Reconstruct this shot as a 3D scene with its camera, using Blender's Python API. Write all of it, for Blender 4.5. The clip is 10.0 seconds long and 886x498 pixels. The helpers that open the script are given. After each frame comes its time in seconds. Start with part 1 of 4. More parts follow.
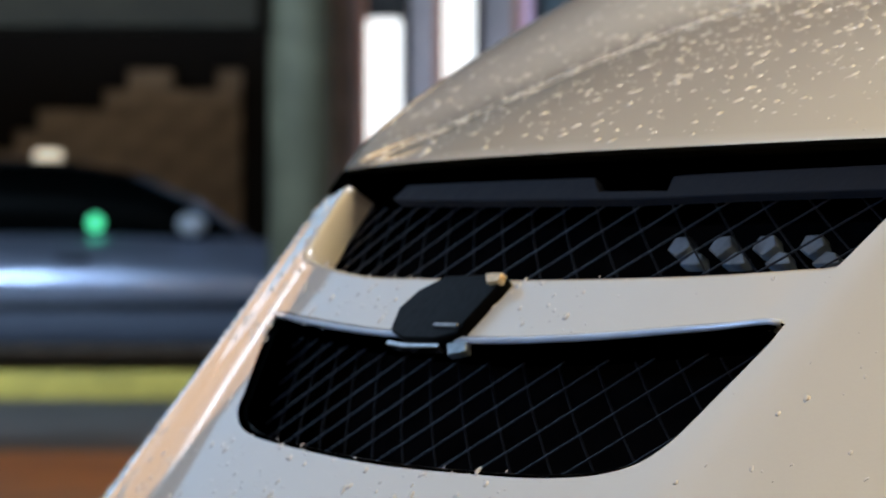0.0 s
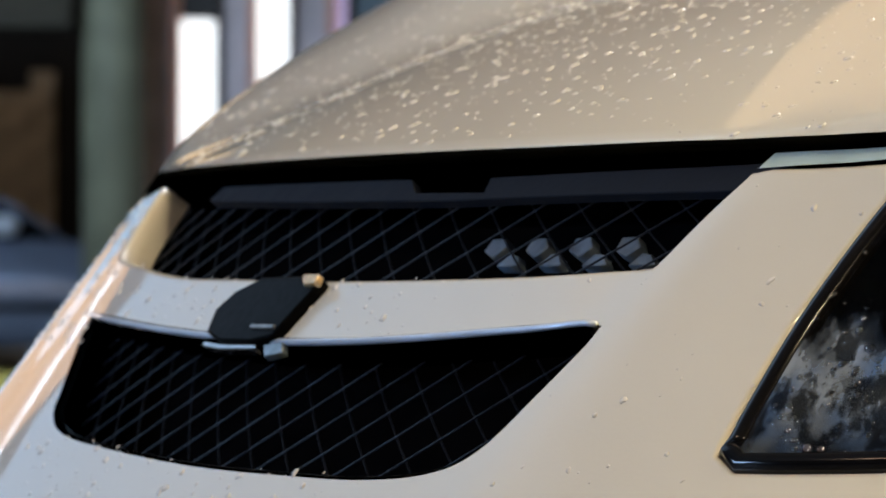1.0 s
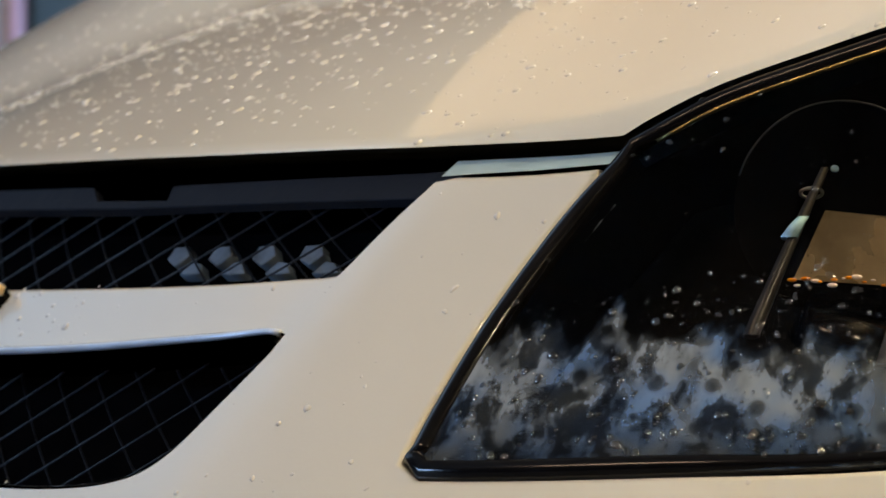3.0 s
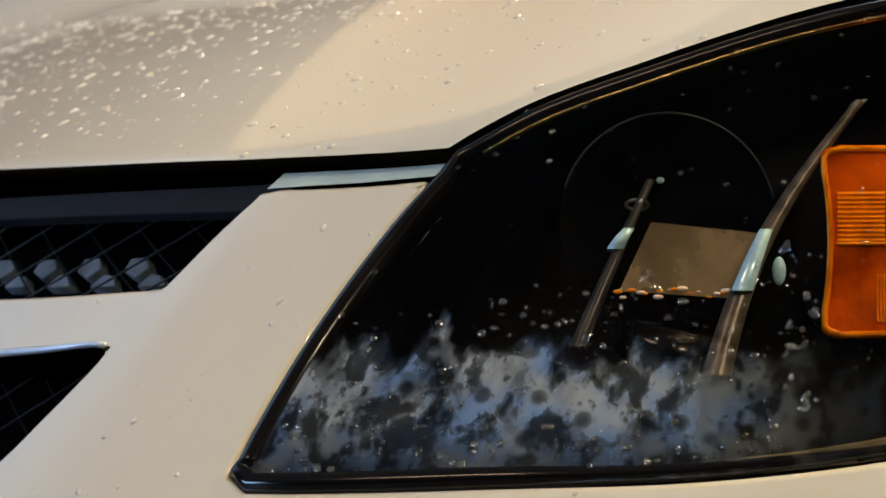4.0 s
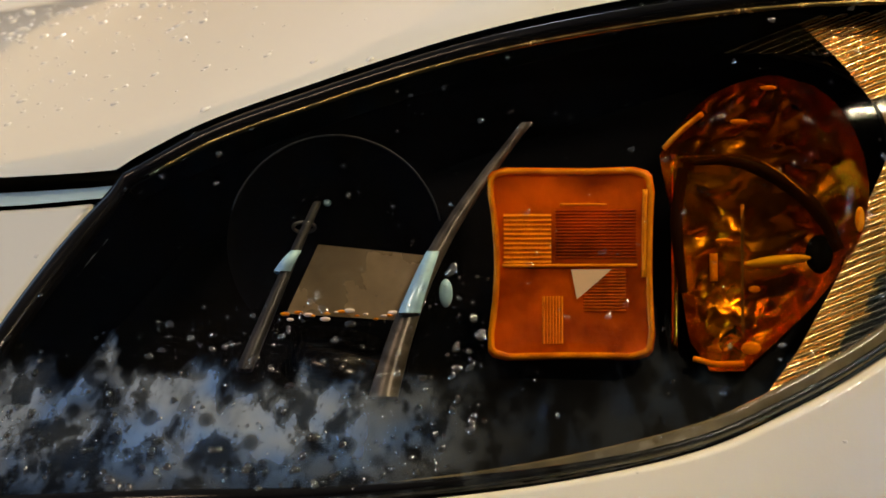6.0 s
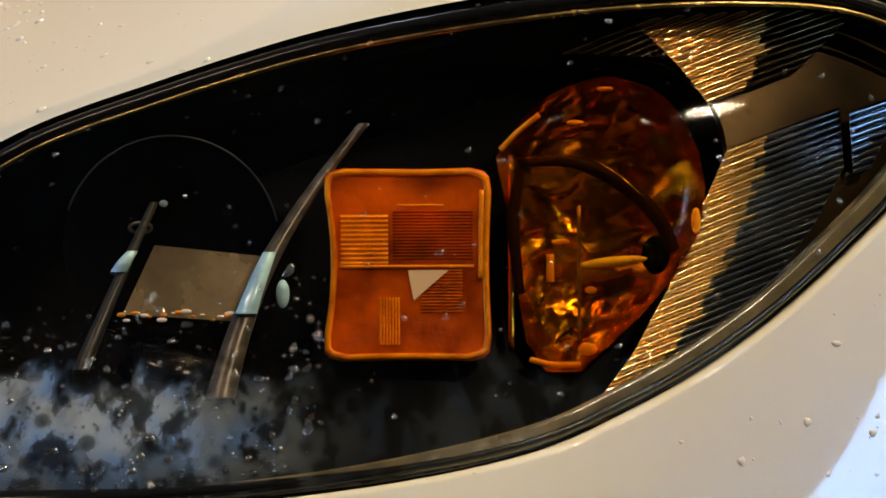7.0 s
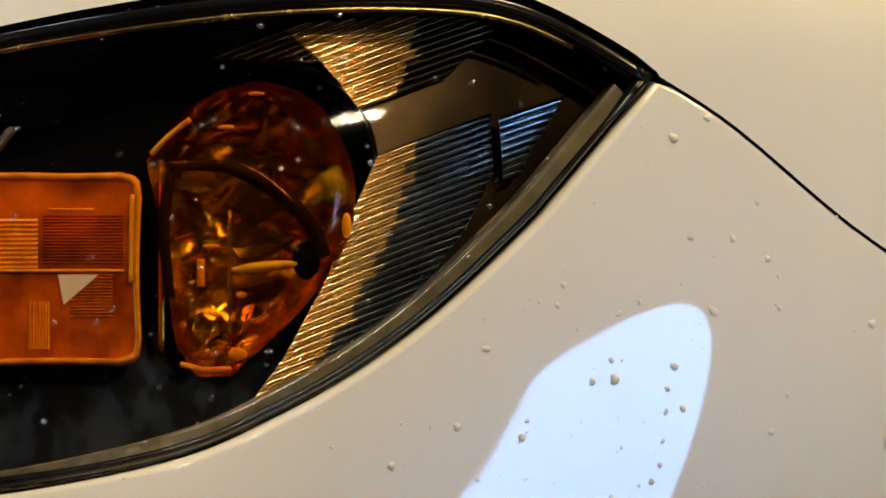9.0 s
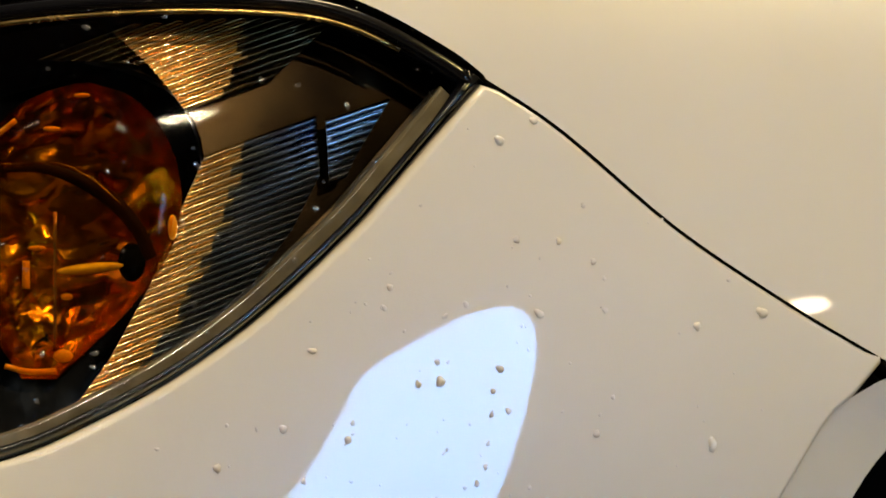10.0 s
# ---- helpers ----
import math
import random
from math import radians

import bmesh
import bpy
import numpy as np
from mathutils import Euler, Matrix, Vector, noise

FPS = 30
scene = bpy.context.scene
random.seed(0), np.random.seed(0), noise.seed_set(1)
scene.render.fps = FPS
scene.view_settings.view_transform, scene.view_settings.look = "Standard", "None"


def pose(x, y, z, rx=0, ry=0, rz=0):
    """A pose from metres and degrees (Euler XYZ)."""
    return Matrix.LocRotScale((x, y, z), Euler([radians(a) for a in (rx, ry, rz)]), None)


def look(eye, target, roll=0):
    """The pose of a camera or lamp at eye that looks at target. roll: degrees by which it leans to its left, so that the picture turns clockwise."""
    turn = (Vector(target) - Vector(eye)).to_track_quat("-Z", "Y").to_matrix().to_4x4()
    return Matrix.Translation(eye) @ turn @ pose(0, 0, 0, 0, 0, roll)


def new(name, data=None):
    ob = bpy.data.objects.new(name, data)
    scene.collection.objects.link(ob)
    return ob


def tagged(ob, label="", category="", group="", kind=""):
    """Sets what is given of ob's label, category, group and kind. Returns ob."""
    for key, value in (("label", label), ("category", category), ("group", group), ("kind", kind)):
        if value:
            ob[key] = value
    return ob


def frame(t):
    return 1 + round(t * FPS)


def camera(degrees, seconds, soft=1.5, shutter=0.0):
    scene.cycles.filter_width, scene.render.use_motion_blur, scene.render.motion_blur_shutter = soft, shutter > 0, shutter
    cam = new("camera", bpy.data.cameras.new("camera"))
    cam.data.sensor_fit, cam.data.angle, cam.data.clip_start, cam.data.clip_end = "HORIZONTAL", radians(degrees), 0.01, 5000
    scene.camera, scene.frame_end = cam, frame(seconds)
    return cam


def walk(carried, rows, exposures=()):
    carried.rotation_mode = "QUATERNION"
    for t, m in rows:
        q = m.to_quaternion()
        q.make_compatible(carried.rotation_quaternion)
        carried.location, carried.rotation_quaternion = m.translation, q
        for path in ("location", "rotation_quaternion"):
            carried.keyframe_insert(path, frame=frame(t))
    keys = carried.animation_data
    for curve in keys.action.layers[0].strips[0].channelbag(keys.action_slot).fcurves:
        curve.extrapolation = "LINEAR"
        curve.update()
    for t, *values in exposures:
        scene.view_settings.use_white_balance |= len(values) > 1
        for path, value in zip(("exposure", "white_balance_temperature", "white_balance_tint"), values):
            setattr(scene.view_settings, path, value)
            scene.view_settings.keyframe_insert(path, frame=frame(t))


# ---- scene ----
cam = camera(11.0, 10.0, soft=1.6)
# a slow hand-held pan: seconds, degrees panned to the right, degrees tilted up, roll
PAN = [
    (0.0, 0.0, 0.0, 0.0), (0.5, 1.290, 0.026, -0.06), (1.0, 2.321, 0.022, -0.05), (1.5, 3.316, 0.043, -0.045),
    (2.0, 4.297, 0.113, -0.05), (2.5, 5.216, 0.166, -0.04), (2.7, 5.662, 0.140, -0.02), (4.0, 8.548, 0.279, 0.13),
    (4.5, 9.657, 0.356, 0.14), (5.0, 10.716, 0.427, 0.22), (5.5, 11.756, 0.487, 0.22), (7.0, 14.854, 0.554, 0.20),
    (7.5, 15.966, 0.495, 0.21), (8.0, 17.145, 0.622, 0.14), (8.5, 18.231, 0.647, 0.11), (9.0, 19.294, 0.606, 0.08),
    (9.5, 20.366, 0.589, 0.03), (10.0, 21.504, 0.632, 0.03)]
EYE = (2.2, -0.95, 0.69)
YAW, PITCH, BACK = 67.7, 0.30, 0.041
walk(cam, [(t, pose(*EYE, 90 + PITCH + tilt, 0, YAW - pan) @ pose(0, 0, BACK, 0, 0, -roll)) for t, pan, tilt, roll in PAN])
cam.data.dof.use_dof = True
cam.data.dof.focus_distance = 2.0
cam.data.dof.aperture_fstop = 22.0

# ---- light ----
world = bpy.data.worlds.new("world")
scene.world = world
world.use_nodes = True
wn = world.node_tree
sky = wn.nodes.new("ShaderNodeTexSky")
sky.sky_type, sky.sun_disc = "NISHITA", False
sky.sun_elevation, sky.sun_rotation = radians(4), radians(200)
wn.links.new(sky.outputs[0], wn.nodes["Background"].inputs[0])
wn.nodes["Background"].inputs[1].default_value = 0.05


def area(name, m, sx, sy, power, color):
    d = bpy.data.lights.new(name, "AREA")
    d.shape, d.size, d.size_y, d.energy, d.color = "RECTANGLE", sx, sy, power, color
    ob = new(name, d)
    ob.matrix_world = m
    return ob


WARM = (1.0, 0.78, 0.52)
# unseen lights added to brighten bay and far row; lamp_wall_strip makes the lens glint
area("fill_over_bay", look((2.0, 1.0, 4.05), (1.2, 0.6, 0.7)), 2.4, 0.35, 110, (1.0, 0.75, 0.41))
area("fill_by_fender", look((3.4, 3.4, 4.05), (0.8, 0.5, 0.7)), 1.8, 0.4, 100, (1.0, 0.78, 0.30))
area("lamp_wall_strip", look((4.30, -0.46, 2.63), (0.73, 0.31, 0.78), -24), 0.46, 0.065, 34, (1.0, 0.80, 0.52)).data.shape = "ELLIPSE"
area("fill_front_bay", look((1.3, -4.2, 4.1), (0.6, 0.0, 0.7)), 2.0, 0.4, 56, (1.0, 0.70, 0.47))
area("fill_low_front", look((-2.4, -6.2, 1.8), (0.0, 0.0, 0.7)), 2.2, 1.0, 175, (0.40, 0.64, 1.0))
area("fill_over_bonnet", look((-1.8, 2.6, 4.05), (-0.4, 0.8, 0.8)), 2.6, 1.2, 168, (0.80, 0.86, 1.0))
# added cool panels overhead that reflect bluish in bar and bumper, fading in steps
area("cool_fill_above", look((-10.8, -1.4, 4.18), (-10.8, -1.4, 0.0)), 14.0, 4.0, 150, (0.44, 0.68, 1.0))
area("cool_fill_edge", look((-3.5, -2.0, 4.18), (-3.5, -2.0, 0.0)), 0.6, 2.8, 4.2, (0.68, 0.80, 1.0))
area("cool_fill_rim", look((-2.95, -2.0, 4.18), (-2.95, -2.0, 0.0)), 0.5, 2.8, 1.6, (0.68, 0.80, 1.0))
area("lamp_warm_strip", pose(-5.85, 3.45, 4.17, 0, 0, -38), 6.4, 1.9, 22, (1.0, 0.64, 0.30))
# added cool and warm panels beyond the nose, for reflections and ground light
area("cool_fill_left", look((-12.0, 2.4, 1.2), (0.0, 0.0, 0.75)), 1.3, 2.2, 9, (0.45, 0.70, 1.0))
area("warm_fill_left", look((-9.0, 1.0, 1.8), (0.0, 0.0, 0.75)), 1.3, 1.5, 6.5, (1.0, 0.56, 0.25))
area("warm_fill_ground", look((-13.0, 8.6, 4.1), (-12.0, 6.2, 0.0)), 1.6, 0.4, 170, (1.0, 0.62, 0.32))
area("cool_fill_low", look((-11.0, -2.6, 0.7), (0.0, -0.1, 0.7)), 3.0, 1.2, 13, (0.50, 0.72, 1.0))
area("warm_fill_bonnet_tip", look((-9.95, 3.1, 2.3), (0.0, 0.2, 0.8)), 0.3, 0.4, 0.4, (1.0, 0.66, 0.32))
area("lamp_bay_end", look((5.8, 4.0, 1.3), (0.8, 0.6, 0.7)), 0.26, 0.11, 2.6, WARM).data.shape = "ELLIPSE"
# added to brighten the block wall and the parked saloon
area("fill_at_blocks", look((-33.6, 10.5, 3.95), (-35.9, 11.45, 1.0)), 2.0, 0.4, 10, WARM)
area("fill_far_row", look((-19.0, 2.0, 4.0), (-27.0, 12.5, 0.6)), 4.0, 1.0, 620, (0.55, 0.75, 1.0))


# ---- materials ----
def mat(name, base=(0.5, 0.5, 0.5), rough=0.5, metal=0.0, coat=0.0, var=0.0, scale=20.0, bump=0.0, bscale=200.0, spec=0.5):
    m = bpy.data.materials.new(name)
    m.use_nodes = True
    nt = m.node_tree
    b = nt.nodes["Principled BSDF"]
    b.inputs["Base Color"].default_value = (*base, 1)
    b.inputs["Roughness"].default_value = rough
    b.inputs["Metallic"].default_value = metal
    b.inputs["Coat Weight"].default_value = coat
    b.inputs["Coat Roughness"].default_value = 0.03
    b.inputs["Specular IOR Level"].default_value = spec
    tc = nt.nodes.new("ShaderNodeTexCoord")
    if var:
        n = nt.nodes.new("ShaderNodeTexNoise")
        n.inputs["Scale"].default_value, n.inputs["Detail"].default_value = scale, 6
        nt.links.new(tc.outputs["Object"], n.inputs["Vector"])
        r = nt.nodes.new("ShaderNodeValToRGB")
        r.color_ramp.elements[0].position, r.color_ramp.elements[1].position = 0.3, 0.7
        r.color_ramp.elements[0].color = (*[c * (1 - var) for c in base], 1)
        r.color_ramp.elements[1].color = (*[min(1, c * (1 + var)) for c in base], 1)
        nt.links.new(n.outputs["Fac"], r.inputs["Fac"])
        nt.links.new(r.outputs["Color"], b.inputs["Base Color"])
        q = nt.nodes.new("ShaderNodeMapRange")
        q.inputs["To Min"].default_value, q.inputs["To Max"].default_value = rough * 0.8, min(1, rough * 1.25)
        nt.links.new(n.outputs["Fac"], q.inputs["Value"])
        nt.links.new(q.outputs[0], b.inputs["Roughness"])
    if bump:
        n2 = nt.nodes.new("ShaderNodeTexNoise")
        n2.inputs["Scale"].default_value, n2.inputs["Detail"].default_value = bscale, 4
        nt.links.new(tc.outputs["Object"], n2.inputs["Vector"])
        bp = nt.nodes.new("ShaderNodeBump")
        bp.inputs["Strength"].default_value, bp.inputs["Distance"].default_value = bump, 0.002
        nt.links.new(n2.outputs["Fac"], bp.inputs["Height"])
        nt.links.new(bp.outputs[0], b.inputs["Normal"])
    return m


def glassy(name, tint=(1, 1, 1), rough=0.02, gloss=1.0, ior=1.45, mottle=None):
    """Thin clear plastic: see-through with a Fresnel gloss and, where given, a painted mottled reflection."""
    m = bpy.data.materials.new(name)
    m.use_nodes = True
    nt = m.node_tree
    nt.nodes.remove(nt.nodes["Principled BSDF"])
    out = nt.nodes["Material Output"]
    tr = nt.nodes.new("ShaderNodeBsdfTransparent")
    tr.inputs[0].default_value = (*tint, 1)
    gl = nt.nodes.new("ShaderNodeBsdfGlossy")
    gl.inputs["Roughness"].default_value = rough
    gl.inputs["Color"].default_value = (gloss, gloss, gloss, 1)
    fr = nt.nodes.new("ShaderNodeFresnel")
    fr.inputs[0].default_value = ior
    mx = nt.nodes.new("ShaderNodeMixShader")
    nt.links.new(fr.outputs[0], mx.inputs[0])
    nt.links.new(tr.outputs[0], mx.inputs[1])
    nt.links.new(gl.outputs[0], mx.inputs[2])
    last = mx
    if mottle:
        df = nt.nodes.new("ShaderNodeBsdfDiffuse")
        tc = nt.nodes.new("ShaderNodeTexCoord")
        last = mottle(nt, tc, mx, df)
    nt.links.new(last.outputs[0], out.inputs[0])
    return m


def mottled_reflection(nt, tc, mx, df):
    """Pale reflection painted mottled over the lens's lower inner corner, thinning upwards in streaks."""
    df.inputs[0].default_value = (0.25, 0.33, 0.46, 1)
    mp = nt.nodes.new("ShaderNodeMapping")
    mp.inputs["Scale"].default_value = (1, 1, 0.62)
    mp.inputs["Rotation"].default_value = (0, radians(-20), 0)
    nt.links.new(tc.outputs["Object"], mp.inputs[0])
    big = nt.nodes.new("ShaderNodeTexNoise")
    big.inputs["Scale"].default_value, big.inputs["Detail"].default_value = 70, 4
    big.inputs["Roughness"].default_value = 0.62
    big.inputs["Distortion"].default_value = 0.1
    nt.links.new(mp.outputs[0], big.inputs["Vector"])
    vor = nt.nodes.new("ShaderNodeTexVoronoi")
    vor.inputs["Scale"].default_value = 62
    nt.links.new(tc.outputs["Object"], vor.inputs["Vector"])
    sep = nt.nodes.new("ShaderNodeSeparateXYZ")
    nt.links.new(tc.outputs["Object"], sep.inputs[0])

    def ranged(sock, a, b, lo, hi):
        r = nt.nodes.new("ShaderNodeMapRange")
        r.interpolation_type = "SMOOTHSTEP"
        r.inputs[1].default_value, r.inputs[2].default_value = a, b
        r.inputs[3].default_value, r.inputs[4].default_value = lo, hi
        nt.links.new(sock, r.inputs[0])
        return r.outputs[0]

    def times(a, b, op="MULTIPLY"):
        n = nt.nodes.new("ShaderNodeMath")
        n.operation = op
        for k, s in enumerate((a, b)):
            if isinstance(s, float):
                n.inputs[k].default_value = s
            else:
                nt.links.new(s, n.inputs[k])
        return n.outputs[0]
    tall = nt.nodes.new("ShaderNodeTexNoise")
    tall.inputs["Scale"].default_value, tall.inputs["Detail"].default_value = 55, 3
    mt = nt.nodes.new("ShaderNodeMapping")
    mt.inputs["Scale"].default_value = (1, 1, 0.42)
    mt.inputs["Rotation"].default_value = (0, radians(-18), 0)
    nt.links.new(tc.outputs["Object"], mt.inputs[0])
    nt.links.new(mt.outputs[0], tall.inputs["Vector"])
    jag = times(tall.outputs["Fac"], 0.066)
    zz = times(sep.outputs["Z"], jag, "ADD")
    low = ranged(zz, 0.686, 0.703, 1.0, 0.0)
    bottom = ranged(sep.outputs["Z"], 0.614, 0.642, 0.25, 1.0)
    aft = ranged(sep.outputs["Y"], 0.085, 0.155, 1.0, 0.07)
    blot = ranged(big.outputs["Fac"], 0.42, 0.56, 0.12, 1.0)
    spots = ranged(vor.outputs["Distance"], 0.16, 0.36, 0.25, 1.0)
    clump = ranged(tall.outputs["Fac"], 0.36, 0.62, 1.0, 0.62)
    k = times(times(times(low, aft), times(blot, spots)), times(times(bottom, clump), 0.84))
    tint = nt.nodes.new("ShaderNodeTexNoise")
    tint.inputs["Scale"].default_value, tint.inputs["Detail"].default_value = 34, 2
    nt.links.new(tc.outputs["Object"], tint.inputs["Vector"])
    hue = nt.nodes.new("ShaderNodeValToRGB")
    hue.color_ramp.elements[0].position, hue.color_ramp.elements[1].position = 0.40, 0.60
    hue.color_ramp.elements[0].color, hue.color_ramp.elements[1].color = (0.15, 0.26, 0.50, 1), (0.30, 0.36, 0.44, 1)
    nt.links.new(tint.outputs["Fac"], hue.inputs["Fac"])
    nt.links.new(hue.outputs["Color"], df.inputs[0])
    m2 = nt.nodes.new("ShaderNodeMixShader")
    nt.links.new(k, m2.inputs[0])
    nt.links.new(mx.outputs[0], m2.inputs[1])
    nt.links.new(df.outputs[0], m2.inputs[2])
    return m2


def glow(name, color, power):
    m = bpy.data.materials.new(name)
    m.use_nodes = True
    b = m.node_tree.nodes["Principled BSDF"]
    b.inputs["Base Color"].default_value = (*color, 1)
    b.inputs["Emission Color"].default_value = (*color, 1)
    b.inputs["Emission Strength"].default_value = power
    return m


PAINT = mat("white_paint", (0.70, 0.69, 0.635), 0.38, 0.0, 1.0, var=0.025, scale=6, bump=0.02, bscale=500)
BLACK = mat("black_plastic", (0.008, 0.009, 0.013), 0.34, spec=0.24, bump=0.08, bscale=300, var=0.3, scale=40)
# near-black without gloss: the shade of cavities is put into this colour
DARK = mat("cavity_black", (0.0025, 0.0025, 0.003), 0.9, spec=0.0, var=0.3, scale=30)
GLOSSBLACK = mat("gloss_black", (0.004, 0.004, 0.005), 0.15, spec=0.35, var=0.3, scale=30)
SMOKE = mat("smoked_housing", (0.002, 0.002, 0.002), 0.5, spec=0.06, var=0.3, scale=50, bump=0.05, bscale=120)
LIP = mat("grey_plastic", (0.010, 0.013, 0.022), 0.7, spec=0.12, var=0.2, scale=60, bump=0.1)
CHROME = mat("chrome", (0.62, 0.62, 0.62), 0.14, 1.0, var=0.12, scale=80)
DULLCHROME = mat("worn_chrome", (0.45, 0.45, 0.45), 0.42, 1.0, var=0.3, scale=120, bump=0.2, bscale=250)
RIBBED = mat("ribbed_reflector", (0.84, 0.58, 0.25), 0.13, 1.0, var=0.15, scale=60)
# darker copies of the rib metal: the reflection's fall-off is put into colour
SHADEDRIBS = mat("shaded_ribs", (0.085, 0.060, 0.028), 0.14, 1.0, var=0.45, scale=50)
COOLSHADERIBS = mat("cool_shaded_ribs", (0.22, 0.235, 0.25), 0.10, 1.0, var=0.45, scale=70)
GREYPLATE = mat("pale_plate", (0.12, 0.16, 0.22), 0.5, var=0.35, scale=90)
RUBBER = mat("rubber", (0.015, 0.015, 0.015), 0.45, var=0.3, scale=60, bump=0.2)
LENS = glassy("clear_lens", (0.97, 0.97, 0.97), 0.02, 0.17, 1.45, mottled_reflection)
WATER = glassy("water", (0.96, 0.97, 1.0), 0.07, 1.0, 2.7)


def amber(name, base, rough, trans):
    m = mat(name, base, rough, var=0.75, scale=48, bump=0.3, bscale=220)
    b = m.node_tree.nodes["Principled BSDF"]
    b.inputs["Transmission Weight"].default_value = trans
    b.inputs["Metallic"].default_value = 0.08
    b.inputs["IOR"].default_value = 1.45
    b.inputs["Coat Weight"].default_value = 0.5
    return m


# one amber plastic in several tones: lit and shaded parts are coloured apart
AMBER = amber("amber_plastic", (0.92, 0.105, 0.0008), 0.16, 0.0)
AMBERLIGHT = mat("amber_highlight", (1.0, 0.29, 0.005), 0.35, 0.0, spec=0.12, var=0.3, scale=110, bump=0.5, bscale=500)
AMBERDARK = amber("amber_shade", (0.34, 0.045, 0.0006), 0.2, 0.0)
AMBERGLASS = glassy("amber_glass", (0.98, 0.68, 0.20), 0.04, 0.25, 1.45)
AMBERMETAL = mat("amber_facets", (1.0, 0.29, 0.012), 0.19, 1.0, var=0.6, scale=70, bump=0.6, bscale=60)
# pale colour for painted glints
PALE = mat("painted_glint", (0.95, 0.80, 0.74), 0.12, 0.1)


# ---- body surface ----
# plan outline of the nose at the bonnet-edge height: lateral x, aft y
PLAN = [(0.0, 0.0), (0.15, 0.006), (0.30, 0.027), (0.43, 0.066), (0.54, 0.122), (0.63, 0.20), (0.70, 0.30), (0.752, 0.42), (0.785, 0.56), (0.803, 0.72), (0.81, 0.90), (0.81, 1.35)]
def spline(pts, n):
    """Centripetal-ish Catmull-Rom through pts, n samples per span."""
    P = [np.array(p, float) for p in pts]
    P = [2*P[0]-P[1]] + P + [2*P[-1]-P[-2]]
    out = []
    for i in range(1, len(P)-2):
        for k in range(n):
            t = k/n
            a, b, c, d = P[i-1], P[i], P[i+1], P[i+2]
            out.append(0.5*(2*b+(c-a)*t+(2*a-5*b+4*c-d)*t*t+(3*b-a-3*c+d)*t**3))
    out.append(P[-2])
    return np.array(out)
_m = [(-x, y) for x, y in PLAN[:0:-1]] + PLAN
_c = spline(_m, 80)
_l = np.concatenate([[0], np.cumsum(np.hypot(*np.diff(_c, axis=0).T))])
_l -= _l[-1]/2
SMAX = _l[-1]
def plan(s):
    return np.interp(s, _l, _c[:, 0]), np.interp(s, _l, _c[:, 1])
def ramp(x, a, b):
    t = np.clip((x-a)/(b-a), 0, 1)
    return t*t*(3-2*t)
VS = np.arange(-0.60, 0.95, 0.005)
def profile(s):
    """Inset and rise along the section at s, for all VS."""
    a = abs(s)
    side = ramp(a, 0.35, 0.95)
    ze = 0.752 + 0.10*ramp(a, 0.35, 1.0)
    lo = 52 + 32*side                      # steepness of the face below the edge
    hi = 24
    w = 0.006 + 0.05*ramp(a, 0.42, 0.9)
    v0 = 0.02*side
    flat = ramp(VS, 0.05, 0.55)
    top = hi + (9-hi)*flat
    k = 1/(1+np.exp(np.clip(-(VS-v0)/w*2, -50, 50)))
    ang = np.radians(lo + (top-lo)*k + (14*side)*ramp(-VS, 0.10, 0.32) + 46*(1-side)*ramp(-VS, 0.25, 0.40) + 25*ramp(-VS, 0.45, 0.60))
    di, dz = np.cos(ang)*0.005, np.sin(ang)*0.005
    i0 = int(round(0.60/0.005))
    I = np.concatenate([[0], np.cumsum((di[1:]+di[:-1])/2)]); I -= I[i0]
    Z = np.concatenate([[0], np.cumsum((dz[1:]+dz[:-1])/2)]); Z -= Z[i0]
    return I, Z+ze
SS = np.linspace(-SMAX, SMAX, 1601)
_tab = [profile(s) for s in SS]
TI = np.array([t[0] for t in _tab]); TZ = np.array([t[1] for t in _tab])
def S(s, v, out=0.0):
    """Body surface at s (metres round the nose) and v (metres up over the edge)."""
    s = np.asarray(s, float); v = np.asarray(v, float)
    fs = np.clip((s+SMAX)/(2*SMAX)*1600, 0, 1599.999); fv = np.clip((v+0.60)/0.005, 0, len(VS)-1.001)
    i, j = fs.astype(int), fv.astype(int); a, b = fs-i, fv-j
    def g(T): return (T[i, j]*(1-b)+T[i, j+1]*b)*(1-a)+(T[i+1, j]*(1-b)+T[i+1, j+1]*b)*a
    I, Z = g(TI), g(TZ)
    # soft ridge that runs down beside the grille towards the middle of the bumper
    d = abs(s) - (0.387 + 0.525*(v+0.033))
    I = I - 0.0028*np.exp(-(d/np.where(d < 0, 0.022, 0.050))**2)*ramp(v, -0.012, -0.04)*ramp(v, -0.34, -0.26)
    x, y = plan(s)
    ay = 0.62+0.35*ramp(abs(s), 0.5, 1.4)
    dx, dy = -x, ay-y
    n = np.hypot(dx, dy)
    I = np.minimum(I, n*0.999)
    return np.stack([x+dx/n*I, y+dy/n*I, Z], -1)
def N(s, v):
    e = 0.007
    a = S(s+e, v)-S(s-e, v); b = S(s, v+e)-S(s, v-e)
    n = np.cross(a, b); return n/np.linalg.norm(n, axis=-1, keepdims=True)



# ---- mesh helpers ----
def link_mesh(name, verts, faces, material, parent=None, label="", normals=None, smooth=True):
    me = bpy.data.meshes.new(name)
    me.from_pydata([tuple(map(float, v)) for v in verts], [], faces)
    me.materials.append(material)
    me.polygons.foreach_set("use_smooth", [smooth] * len(me.polygons))
    me.update()
    if normals is not None:
        me.normals_split_custom_set_from_vertices([tuple(map(float, n)) for n in normals])
    ob = new(name, me)
    if parent:
        ob.parent = parent
    if label:
        ob["label"] = label
    return ob


